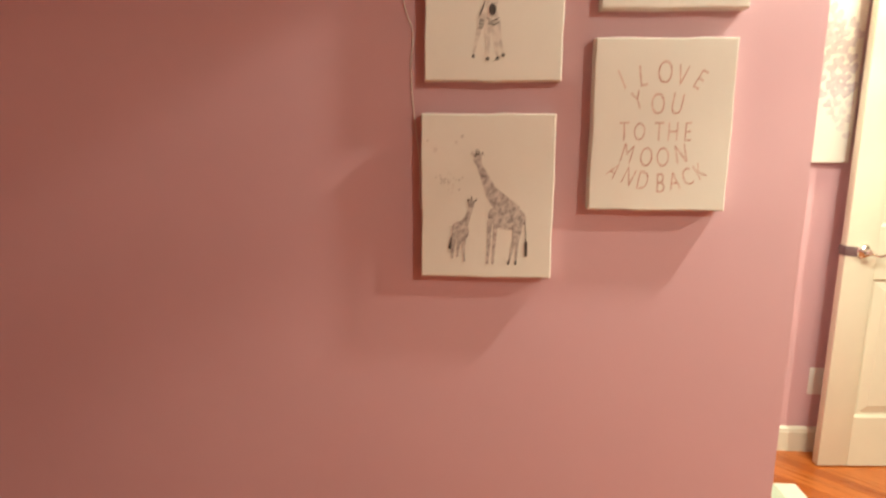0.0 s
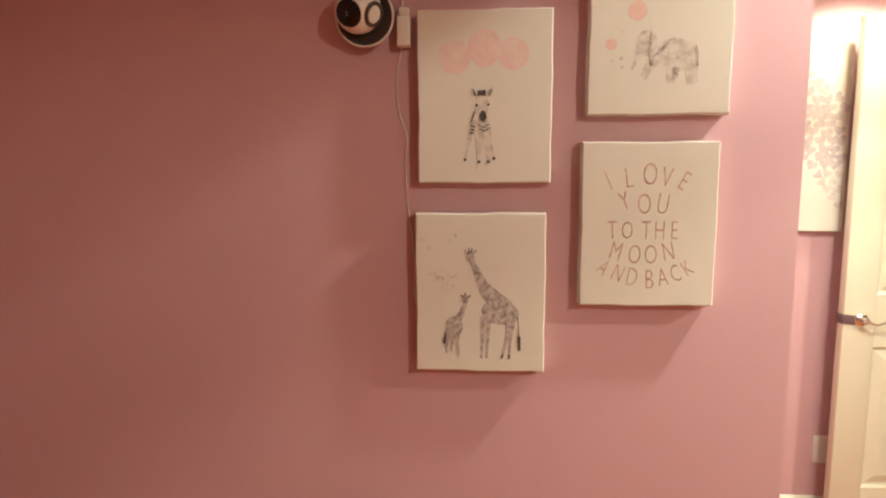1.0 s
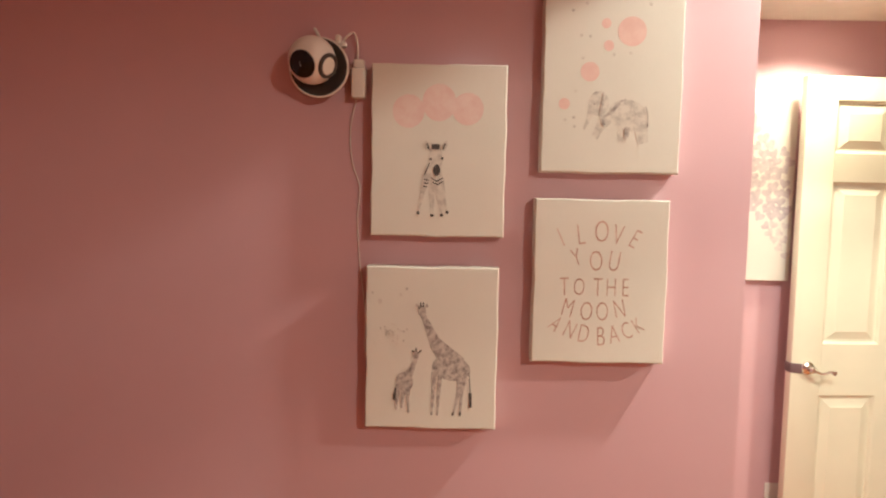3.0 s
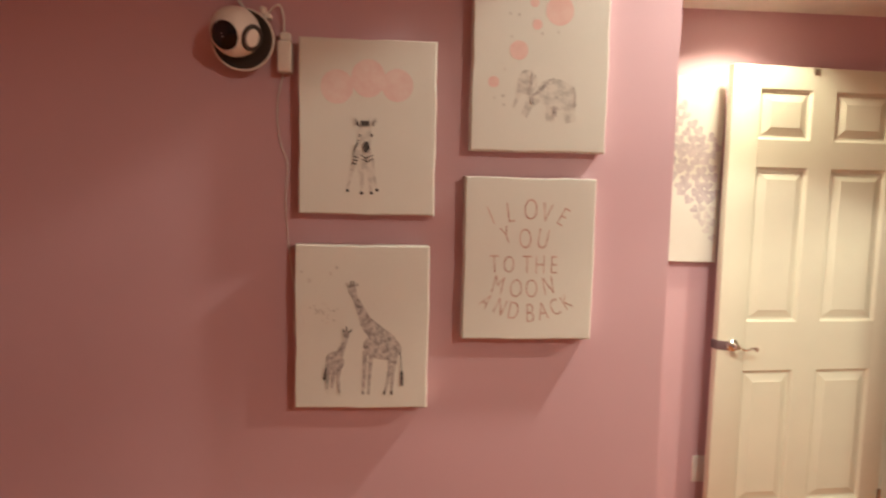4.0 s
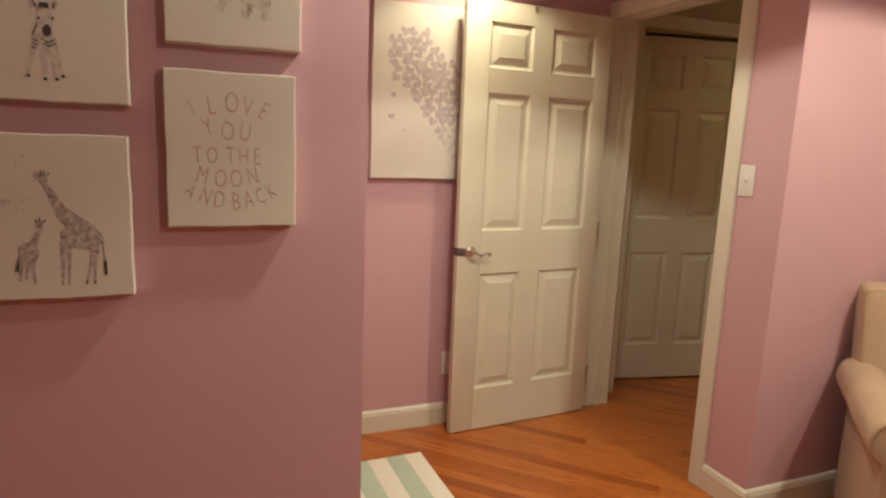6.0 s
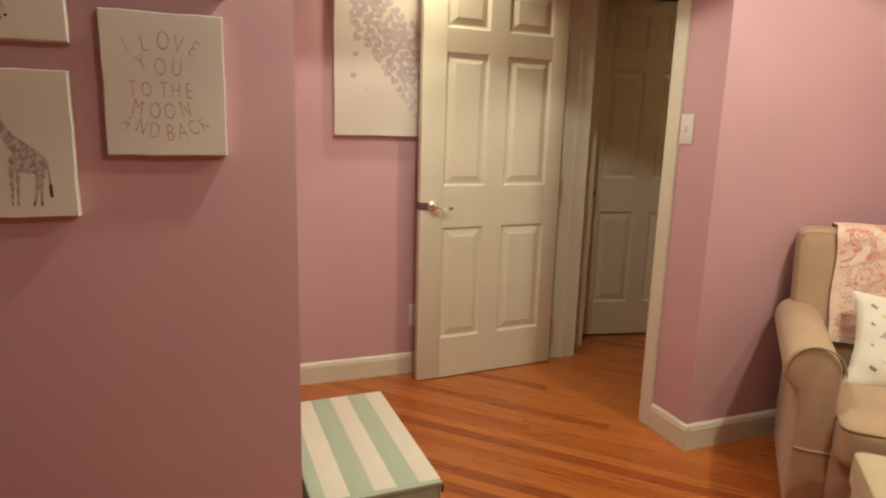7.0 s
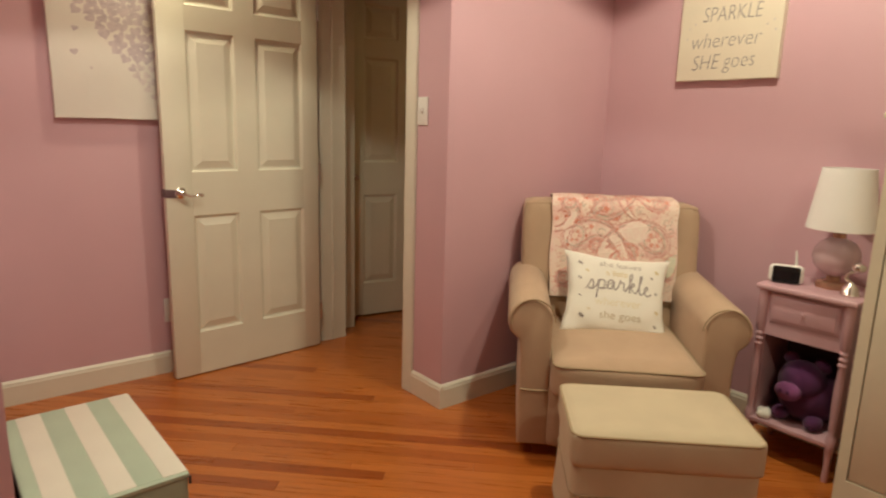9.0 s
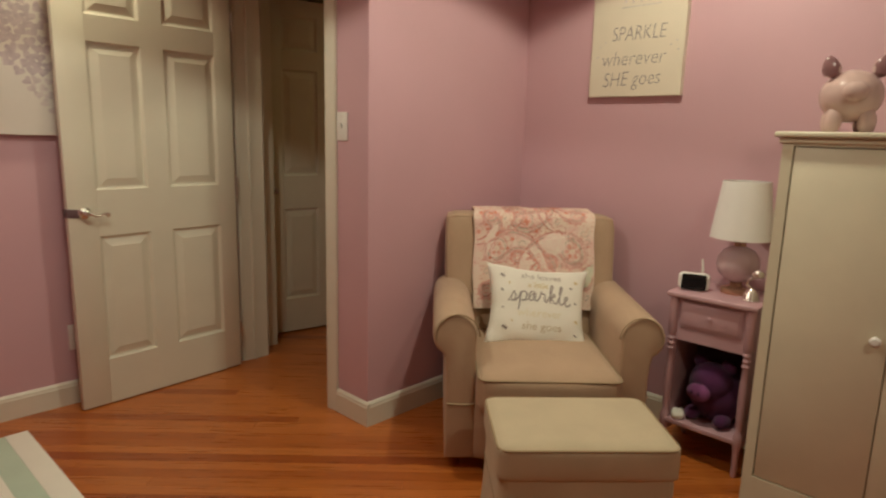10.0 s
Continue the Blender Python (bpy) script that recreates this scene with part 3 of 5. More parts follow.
fine_print("dark_print", print_of([oval(0.49, 0.610, 0.026, 0.033), oval(0.443, 0.546, 0.009, 0.008), oval(0.530, 0.542, 0.009, 0.008), stroke([(0.45, 0.475), (0.51, 0.475)], (0.03, 0.03)), oval(0.357, 0.862, 0.012, 0.009), oval(0.460, 0.876, 0.014, 0.009),
    oval(0.532, 0.874, 0.013, 0.009), oval(0.573, 0.856, 0.013, 0.009), stroke([(0.40, 0.665), (0.43, 0.672)], (0.008, 0.008)), stroke([(0.395, 0.685), (0.43, 0.690)], (0.008, 0.008)), stroke([(0.39, 0.705), (0.42, 0.708)], (0.009, 0.009)),
    stroke([(0.40, 0.64), (0.42, 0.60), (0.435, 0.57)], (0.008, 0.010, 0.006)), stroke([(0.45, 0.655), (0.49, 0.675), (0.54, 0.655)], (0.006, 0.008, 0.006)), stroke([(0.46, 0.68), (0.50, 0.695), (0.54, 0.675)], (0.006, 0.008, 0.006)),
    stroke([(0.415, 0.455), (0.43, 0.49)], (0.007, 0.012)), stroke([(0.55, 0.455), (0.535, 0.49)], (0.007, 0.012))], 0.272, 0.345, LIFT + 0.0008), INK, zeb, "dark stripes, muzzle and hooves")

ele = canvas("canvas_picture", "white canvas with pink bubbles and a grey elephant shape", 0.498, 1.592, 0.278, 0.354)
for disc in ([oval(0.625, 0.21, 0.103, 0.082), oval(0.335, 0.435, 0.068, 0.054), oval(0.463, 0.29, 0.036, 0.030), oval(0.44, 0.168, 0.034, 0.028), oval(0.158, 0.615, 0.040, 0.032)]):
    part("bubble_print", print_of([disc], 0.278, 0.354, LIFT), BUBBLE, ele, "pink bubble")
fine_print("animal_print", print_of([oval(0.62, 0.675, 0.145, 0.088, 8), oval(0.405, 0.612, 0.075, 0.070, -20), stroke([(0.36, 0.64), (0.335, 0.70), (0.305, 0.755)], (0.06, 0.03, 0.016)), stroke([(0.47, 0.68), (0.42, 0.74), (0.385, 0.80)], (0.10, 0.06, 0.05)),
    stroke([(0.58, 0.73), (0.58, 0.83)], (0.07, 0.06)), stroke([(0.71, 0.71), (0.735, 0.83)], (0.10, 0.07))], 0.278, 0.354, LIFT), PALEWASH, ele, "pale grey elephant shape")
fine_print("dark_print", print_of([stroke([(0.44, 0.69), (0.50, 0.655), (0.56, 0.60), (0.60, 0.585)], (0.01, 0.026, 0.016, 0.006)), stroke([(0.435, 0.545), (0.432, 0.62), (0.42, 0.66)], (0.006, 0.014, 0.008)), oval(0.375, 0.612, 0.008, 0.007), stroke([(0.74, 0.62), (0.76, 0.67), (0.762, 0.74)], (0.006, 0.008, 0.008)),
    stroke([(0.615, 0.74), (0.61, 0.80)], (0.04, 0.03)), stroke([(0.455, 0.70), (0.44, 0.73)], (0.05, 0.02)), stroke([(0.36, 0.56), (0.39, 0.545)], (0.006, 0.01))], 0.278, 0.354, LIFT + 0.0008), GREYWASH, ele, "darker grey folds")
fine_print("dot_print", print_of([oval(x, y, 0.012, 0.009) for x, y in ((0.265, 0.235), (0.33, 0.24), (0.28, 0.36), (0.62, 0.33), (0.50, 0.34), (0.235, 0.545), (0.165, 0.705), (0.23, 0.69), (0.235, 0.74), (0.20, 0.10), (0.30, 0.06), (0.75, 0.06))], 0.278, 0.354, LIFT), PALEWASH, ele, "small grey dots")

txt = canvas("canvas_picture", "white canvas lettered in thin rose-coloured ink", 0.488, 1.203, 0.272, 0.336)
ROWS = [("I", 0.20, 0.235, 0.15, 25), ("L", 0.345, 0.215, 0.16, 8), ("O", 0.50, 0.195, 0.17, 0), ("V", 0.62, 0.215, 0.16, -10), ("E", 0.745, 0.235, 0.15, -28),
        ("Y", 0.32, 0.355, 0.14, 20), ("O", 0.465, 0.375, 0.16, 4), ("U", 0.60, 0.375, 0.16, -8),
        ("T", 0.235, 0.535, 0.145, 3), ("O", 0.345, 0.535, 0.135, 0), ("T", 0.485, 0.535, 0.145, 0), ("H", 0.585, 0.535, 0.145, 0), ("E", 0.690, 0.535, 0.145, 0),
        ("M", 0.265, 0.665, 0.145, -14), ("O", 0.405, 0.685, 0.150, -4), ("O", 0.525, 0.685, 0.150, 2), ("N", 0.655, 0.665, 0.145, 12),
        ("A", 0.175, 0.765, 0.125, -38), ("N", 0.285, 0.800, 0.135, -24), ("D", 0.390, 0.825, 0.145, -10), ("B", 0.520, 0.840, 0.155, 2), ("A", 0.620, 0.825, 0.145, 12), ("C", 0.715, 0.800, 0.135, 22), ("K", 0.800, 0.765, 0.125, 34)]
for first, last in ((0, 1), (1, 5), (5, 8), (8, 10), (10, 13), (13, 17), (17, 20), (20, 24)):
    split_parts("letter", words_on([(c, x, y, s * 1.15, a, 0, 0.60) for c, x, y, s, a in ROWS[first:last]], 0.272, 0.334, LIFT), COPPER, txt, "thin rose lettering")

HEART_W, HEART_H = 0.420, 0.764
heart = canvas("canvas_picture", "tall white canvas with half a heart made of small lilac hearts", 1.345, 1.236, HEART_W, HEART_H, HY, deep=0.034, group="large wall canvases")


def heart_shape(cx, cy, s, turn, w, h):
    pts = []
    for i in range(16):
        a = 2 * math.pi * i / 16
        x, y = 0.0625 * 16 * math.sin(a) ** 3, -0.0625 * (13 * math.cos(a) - 5 * math.cos(2 * a) - 2 * math.cos(3 * a) - math.cos(4 * a))
        c, k = math.cos(radians(turn)), math.sin(radians(turn))
        pts.append((cx + s * (x * c - y * k) / w, cy + s * (x * k + y * c) / h))
    return pts


dice = random.Random(5)
near, pale = [], []
for r in range(21):
    v = 0.120 + r * 0.0415
    for c in range(10):
        u = 0.08 + c * 0.108 + (0.054 if r % 2 else 0.0) + dice.uniform(-0.022, 0.022)
        in_lobe = math.hypot((u - 0.455) * HEART_W, (v - 0.29) * HEART_H) < 0.128
        edge = float(np.interp(v, (0.23, 0.315, 0.42, 0.57, 0.735, 0.94), (0.145, 0.165, 0.265, 0.44, 0.69, 0.90)))
        if u < 0.955 and (in_lobe or (0.30 < v < 0.955 and u > edge + 0.03)):
            small = 0.78 if v > 0.68 else 1.0
            shape = heart_shape(u, v + dice.uniform(-0.008, 0.008), small * dice.uniform(0.0215, 0.0255), dice.uniform(-55, 55), HEART_W, HEART_H)
            (pale if v > 0.66 and dice.random() < 0.75 or v > 0.78 else near).append(shape)
near += [heart_shape(0.235, 0.515, 0.014, 10, HEART_W, HEART_H), heart_shape(0.215, 0.64, 0.016, -8, HEART_W, HEART_H)]
tagged(part("heart_print", print_of(near, HEART_W, HEART_H, 0.0343, 0.000002), LILACWASH, heart, "many small glittery lilac hearts"), kind="stuff")
tagged(part("pale_heart_print", print_of(pale + [heart_shape(0.36, 0.72, 0.008, 20, HEART_W, HEART_H)], HEART_W, HEART_H, 0.0343, 0.000002), wash("pale_lilac_print", (0.70, 0.63, 0.60), (0.56, 0.49, 0.49), 40.0), heart, "fading pale lilac hearts"), kind="stuff")

spk = canvas("canvas_picture", "cream canvas with grey hand-lettered words above the side table", 0, 1.452, 0.445, 0.56, 0, deep=0.03, material=CREAM, group="large wall canvases")
spk.matrix_world = pose(EX, 0.864, 1.474, 0, 0, -90)
for row in (("SPARKLE", 0.52, 0.515, 0.160, 0, 0.12, 0.74), ("wherever", 0.47, 0.705, 0.165, 1, 0.2, 0.86), ("SHE goes", 0.47, 0.865, 0.165, 2, 0.2, 0.80)):
    split_parts("letter", words_on([row], 0.44, 0.56, 0.0302), GREYTEXT, spk, "grey brush lettering")
fine_print("letter_bars", print_of([stroke([(x, 0.10), (x, 0.28)], (0.022, 0.022)) for x in (0.36, 0.44, 0.53, 0.62, 0.70)] + [stroke([(0.32, 0.31), (0.74, 0.305)], (0.008, 0.008))] + [oval(x, y, 0.010, 0.008) for x, y in ((0.1, 0.60), (0.16, 0.57), (0.08, 0.68), (0.93, 0.59), (0.87, 0.62), (0.95, 0.66))], 0.44, 0.56, 0.0302), PALEWASH, spk, "faint grey unreadable lettering")


# ---- small fittings on the walls ----
switch = thing("light_switch", "white light switch plate beside the doorway", "light switch", pose(DX, 1.652, 1.306, 0, 0, -90))
part("plate", cuboid(-0.036, 0.036, -0.006, 0, -0.060, 0.060, 0.003), PLASTIC, switch)
part("toggle", bent(cuboid(-0.005, 0.005, -0.017, -0.005, -0.010, 0.010, 0.0015), lambda x, y, z: (x, y, z - 0.4 * y)), PLASTIC, switch)
for sz in (-0.042, 0.042):
    part("screw", moved(lathe([(0, 0), (0.003, 0), (0.002, 0.0012), (0, 0.0014)], 10), pose(0, -0.006, sz, 90)), STEEL, switch)
outlet = thing("wall_outlet", "white power outlet low on the wall behind the door", "outlet", pose(1.560, HY, 0.318))
part("plate", cuboid(-0.036, 0.036, -0.006, 0, -0.060, 0.060, 0.003), PLASTIC, outlet)
for sz in (-0.02, 0.02):
    part("socket", moved(lathe([(0, 0), (0.016, 0), (0.0165, 0.002), (0, 0.002)], 20), pose(0, -0.0055, sz, 90)), PLASTIC, outlet)

monitor_cam = thing("baby_monitor_camera", "white ball camera with a black face in a dark wall cradle", "camera", pose(-0.090, PY, 1.792))
part("cradle", moved(lathe([(0, 0), (0.030, 0), (0.048, 0.010), (0.0565, 0.026), (0.0585, 0.034), (0.0555, 0.035), (0.050, 0.030), (0.030, 0.018), (0, 0.014)], 40), pose(0, 0, 0, 90)), DARK, monitor_cam, "dark grey plastic cradle")
part("rim", moved(tube([(0.0585 * math.cos(a), 0.0585 * math.sin(a), 0) for a in (2 * math.pi * i / 48 for i in range(48))], 0.0022, True), pose(0, -0.0335, 0, 90)), PLASTIC, monitor_cam, "thin white rim")
orb = part("ball", ball(0.047, n=40), PLASTIC, monitor_cam, "white glossy ball", at=pose(-0.010, -0.050, 0.010, 0, 0, 0))
part("face", moved(lathe([(0.027, 0.0395), (0.0262, 0.0415), (0.018, 0.0445), (0.008, 0.0465), (0, 0.0470)], 36), pose(0, 0, 0, 112, 0, -17)), BLACK, orb, "black glass face")
part("bezel", moved(tube([(0.0275 * math.cos(a), 0.0275 * math.sin(a), 0.0385) for a in (2 * math.pi * i / 40 for i in range(40))], 0.0016, True), pose(0, 0, 0, 112, 0, -17)), PLASTIC, orb)
part("side_ring", moved(tube([(0.021 * math.cos(a), 0.021 * math.sin(a), 0.0425) for a in (2 * math.pi * i / 40 for i in range(40))], 0.0042, True), pose(0, 0, 0, 110, 0, 62)), DARK, orb, "dark pivot ring")
part("side_cap", moved(lathe([(0.018, 0.0425), (0.016, 0.0455), (0.008, 0.047), (0, 0.0475)], 28), pose(0, 0, 0, 110, 0, 62)), PLASTIC, orb)
part("antenna", tube([(0.006, -0.010, 0.048), (-0.004, -0.012, 0.066), (-0.014, -0.014, 0.082)], 0.0036), PLASTIC, monitor_cam)
part("clip", join(cuboid(0.018, 0.052, -0.022, -0.004, 0.044, 0.056, 0.004), cuboid(0.030, 0.042, -0.026, -0.006, 0.050, 0.068, 0.004)), PLASTIC, monitor_cam)
adapter = thing("power_adapter", "small white plug on a thin cable down the wall", "plug", pose(-0.012, PY, 1.770))
part("body", cuboid(-0.014, 0.014, -0.030, -0.001, -0.036, 0.024, 0.004, 3), PLASTIC, adapter)
part("plug", cuboid(-0.011, 0.011, -0.024, -0.004, 0.024, 0.042, 0.004, 3), PLASTIC, adapter)


def eased(points, n=8):
    """A smooth line through points."""
    pts = [Vector(p) for p in points]
    out = []
    for i in range(len(pts) - 1):
        a, b, c, d = pts[max(0, i - 1)], pts[i], pts[i + 1], pts[min(len(pts) - 1, i + 2)]
        for k in range(n):
            t = k / n
            out.append(0.5 * (2 * b + (c - a) * t + (2 * a - 5 * b + 4 * c - d) * t * t + (3 * b - a - 3 * c + d) * t ** 3))
    return out + [pts[-1]]


part("cable", join(tube(eased([(-0.004, -0.008, 0.042), (-0.004, -0.012, 0.075), (-0.012, -0.013, 0.096), (-0.026, -0.013, 0.088), (-0.034, -0.013, 0.076)]), 0.0022),
                   tube(eased([(-0.006, -0.006, -0.036), (-0.018, -0.003, -0.095), (-0.014, -0.003, -0.165), (0.002, -0.003, -0.215), (-0.002, -0.003, -0.285), (0.004, -0.003, -0.375), (0.016, -0.003, -0.48), (0.016, -0.003, -0.56), (0.030, -0.003, -0.60)]), 0.0012)), PLASTIC, adapter, "thin white cable")


# ---- armchair ----
CH = pose(2.642, 0.722, 0, 0, 0, -45)           # local x along the arms' front, -y to the front
chair = thing("armchair", "beige upholstered glider armchair with rolled arms", "armchair", CH)
part("plinth", lathe([(0, 0), (0.24, 0), (0.25, 0.01), (0.25, 0.045), (0, 0.06)], 40), DARK, chair, "dark round swivel base", at=pose(0, 0.33, 0))
part("body", bent(soft_box(0.56, 0.68, 0.27, 0.03, 6), lambda x, y, z: (x, y, z)), BEIGE, chair, "upholstered lower body", at=pose(0, 0.31, 0.045))
seat = part("seat", soft_box(0.535, 0.60, 0.155, 0.04, 7, 0.018), BEIGE, chair, "thick seat cushion", at=pose(0, 0.198, 0.270))


def edge_loop(sx, sy, r, z, n=8):
    pts = []
    for cx, cy, a0 in ((sx / 2 - r, sy / 2 - r, 0), (-sx / 2 + r, sy / 2 - r, 90), (-sx / 2 + r, -sy / 2 + r, 180), (sx / 2 - r, -sy / 2 + r, 270)):
        pts += [(cx + r * math.cos(radians(a0 + 90 * k / n)), cy + r * math.sin(radians(a0 + 90 * k / n)), z) for k in range(n + 1)]
    return pts


part("piping", tube(edge_loop(0.531, 0.596, 0.035, 0.135), 0.0045, True), PIPING, seat)


def arm_outline(side):
    out = [(0.268, 0.05), (0.268, 0.50)]
    out += [(0.350 + 0.083 * math.cos(radians(a)), 0.545 + 0.083 * math.sin(radians(a))) for a in range(180, -61, -12)]
    out += [(0.386, 0.450), (0.380, 0.40), (0.381, 0.33), (0.384, 0.25), (0.386, 0.15), (0.384, 0.05)]
    return [(side * x, z) for x, z in out]


for side in (-1, 1):
    bm = prism(arm_outline(side), "y", -0.012, 0.60, 0.012, 3, 50)
    bent(bm, lambda x, y, z: (x + side * 0.006 * math.sin(9 * y + 3 * z), y, z + (0.022 * max(0.0, y) / 0.6 if z > 0.4 else 0)))
    arm = part("arm", bm, BEIGE, chair, "rolled upholstered arm")
    panel = [(x * 0.985, z) for x, z in arm_outline(side)]
    part("piping", tube([(x, -0.0125, z) for x, z in panel if z > 0.52], 0.0030), PIPING, arm, "piped seam round the arm front")
    part("seam", tube([(side * 0.272, -0.0135, 0.275), (side * 0.33, -0.0135, 0.272), (side * 0.382, -0.0135, 0.275)], 0.004), PIPING, arm)

back = part("backrest", bent(soft_box(0.770, 0.165, 0.615, 0.028, 8, 0.010), lambda x, y, z: (x * (0.965 + 0.035 * min(1, z / 0.5)), y + 0.20 * z, z)), BEIGE, chair, "tall padded backrest", at=pose(0, 0.525, 0.315))
part("piping", tube([(x * 0.99, y - 0.075, z) for x, y, z in [(-0.372, 0.06, 0.30), (-0.380, 0.09, 0.45), (-0.384, 0.112, 0.56), (-0.380, 0.118, 0.594), (-0.355, 0.120, 0.604), (0, 0.122, 0.607), (0.355, 0.120, 0.604), (0.380, 0.118, 0.594), (0.384, 0.112, 0.56), (0.380, 0.09, 0.45), (0.372, 0.06, 0.30)]], 0.0020), BEIGE, back)


THROW_W, THROW_M = 0.545, 29
THROW = eased([(0, y, z) for y, z in ((0.748, 0.7), (0.752, 0.82), (0.752, 0.905), (0.738, 0.9375), (0.7, 0.9475), (0.64, 0.9475), (0.582, 0.941), (0.55, 0.915), (0.538, 0.86), (0.518, 0.77), (0.498, 0.67), (0.478, 0.58), (0.464, 0.52))], 7)


def on_throw(u, i, off):
    """The throw's cloth at u across (-0.5 to 0.5) and at step i along its line, off metres out."""
    i = max(0.0, min(len(THROW) - 1.001, i))
    k, f = int(i), i - int(i)
    p = THROW[k].lerp(THROW[k + 1], f)
    d = THROW[min(len(THROW) - 1, k + 2)] - THROW[max(0, k - 1)]
    nrm = Vector((0, d.z, -d.y)).normalized()
    fold = 0.003 * (math.sin(11 * u + i * 0.16) + 0.6 * math.sin(23 * u - i * 0.09)) * min(1, i / len(THROW) + 0.15)
    return p + Vector((u * THROW_W * (1 + 0.012 * math.sin(i * 0.3)), 0, 0)) + nrm * (off + fold)


def draped(thick):
    bm = bmesh.new()
    n, m = len(THROW), THROW_M
    layers = [[[bm.verts.new(on_throw(k / (m - 1) - 0.5, i, off)) for k in range(m)] for i in range(n)] for off in (0, thick)]
    for g, flip in zip(layers, (False, True)):
        for i in range(n - 1):
            for k in range(m - 1):
                q = (g[i][k], g[i][k + 1], g[i + 1][k + 1], g[i + 1][k])
                bm.faces.new(q[::-1] if flip else q)
    a, b = layers
    rim = [(0, k) for k in range(m)] + [(i, m - 1) for i in range(1, n)] + [(n - 1, k) for k in range(m - 2, -1, -1)] + [(i, 0) for i in range(n - 2, 0, -1)]
    for (i, k), (j, l) in zip(rim, rim[1:] + rim[:1]):
        bm.faces.new((a[i][k], a[j][l], b[j][l], b[i][k]))
    return finish(bm, 60)


throw = thing("throw_blanket", "cream and coral paisley throw over the chair back", "blanket", CH @ pose(0.012, 0, 0))
part("cloth", draped(0.006), PAISLEY, throw)
far = [0.0]
for p, q in zip(THROW, THROW[1:]):
    far.append(far[-1] + (q - p).length)


def step_at(d):
    """The step along the throw's line that lies d metres from its rear end."""
    return float(np.interp(d, far, range(len(far))))


def printed(shapes, lift):
    """Flat shapes in metres across and along, laid over the throw's outer side."""
    bm = bmesh.new()
    for k, shape in enumerate(shapes):
        if all(abs(x) < THROW_W / 2 - 0.003 for x, _ in shape) and all(0.01 < y < far[-1] - 0.004 for _, y in shape):
            bm.faces.new([bm.verts.new(on_throw(x / THROW_W, step_at(y), lift + 0.000001 * (k % 90))) for x, y in shape])
    return bm


def outline(shape, w):
    """The line of a closed shape as short strips."""
    return [stroke([p, q], (w, w)) for p, q in zip(shape, shape[1:] + shape[:1])]


def clipped_in(shape):
    """A shape kept within the cloth's edges."""
    return [(max(0.004 - THROW_W / 2, min(THROW_W / 2 - 0.004, x)), max(0.012, min(far[-1] - 0.006, y))) for x, y in shape]


def paisley_drop(cx, cy, size, turn, curl, share, n=22):
    """A curled drop with a round head at (cx, cy) and a tapering tail, in metres; share scales it about its spine."""
    spine, widths, a, x, y = [], [], radians(turn), cx, cy
    start = 0.5 * (1 - share) * 0.30
    for k in range(n):
        s = start + (1 - start - 0.35 * (1 - share)) * k / (n - 1)
        way = radians(turn) + curl * s * s
        x, y = cx + size * s * math.cos(way), cy + size * s * math.sin(way)
        q = (s - start) / 0.30
        spine.append((x, y))
        widths.append(share * size * 0.50 * (math.sqrt(max(0.0, q * (2 - q))) if q < 1 else max(0.02, 1 - (s - start - 0.30) / 0.72) ** 0.85))
    return stroke(spine, widths)


pen = random.Random(8)
fills, pinks, lines_pink, lines_red, lines_grey, spots, pales = [], [], [], [], [], [], []
DROPS = [  # head across and along, size, turn, curl, inner colour
    (-0.235, 0.425, 0.150, 10, 2.2, 0), (-0.105, 0.450, 0.225, 2, -0.5, 1), (0.225, 0.405, 0.150, 150, 1.2, 0), (-0.185, 0.645, 0.270, -78, 1.9, 2), (0.205, 0.655, 0.300, 245, -1.5, 0), (0.045, 0.610, 0.150, 60, 1.3, 1), (-0.080, 0.585, 0.120, 80, -1.3, 0),
    (-0.060, 0.690, 0.190, -40, 1.4, 0), (0.240, 0.760, 0.170, -100, 1.5, 1), (-0.235, 0.800, 0.150, -60, 1.2, 0), (0.080, 0.800, 0.180, 190, 1.2, 2), (-0.140, 0.330, 0.180, 20, 1.3, 2), (0.120, 0.320, 0.180, 170, -1.3, 0),
    (-0.200, 0.200, 0.170, -20, 1.3, 1), (0.050, 0.200, 0.180, 20, 1.3, 0), (0.230, 0.230, 0.150, 240, 1.2, 2), (-0.10, 0.090, 0.16, 10, 1.2, 0), (0.15, 0.090, 0.16, 160, 1.2, 1)]
for cx, cy, size, turn, curl, tone in DROPS:
    (pinks, pales, pinks)[tone].append(clipped_in(paisley_drop(cx, cy, size, turn, curl, 1.0)))
    for share, pen_line, wide in ((1.0, lines_red, 0.0034), (0.90, lines_grey if tone == 1 else lines_red, 0.0024), (0.80, lines_pink, 0.0050), (0.68, lines_grey, 0.0024), (0.56, lines_red, 0.0028), (0.45, lines_pink, 0.0040)):
        pen_line += outline(paisley_drop(cx, cy, size, turn, curl, share), wide)
    hx, hy = cx + 0.26 * size * math.cos(radians(turn)), cy + 0.26 * size * math.sin(radians(turn))
    for k in range(6):
        fills.append(clipped_in(oval(hx + 0.085 * size * math.cos(k * 1.047), hy + 0.085 * size * math.sin(k * 1.047), 0.040 * size, 0.026 * size, 60 * k, 10)))
    for ring, pen_line in ((0.07, lines_red), (0.12, lines_pink), (0.165, lines_grey), (0.21, lines_red)):
        pen_line += outline(oval(hx, hy, ring * size, ring * size * 0.86, turn, 20), 0.0026)
    for share, big in ((1.13, 0.0034), (0.62, 0.0026)):
        rim_line = paisley_drop(cx, cy, size, turn, curl, share)
        spots += [oval(x, y, big, big, 0, 6) for x, y in rim_line[::2]]
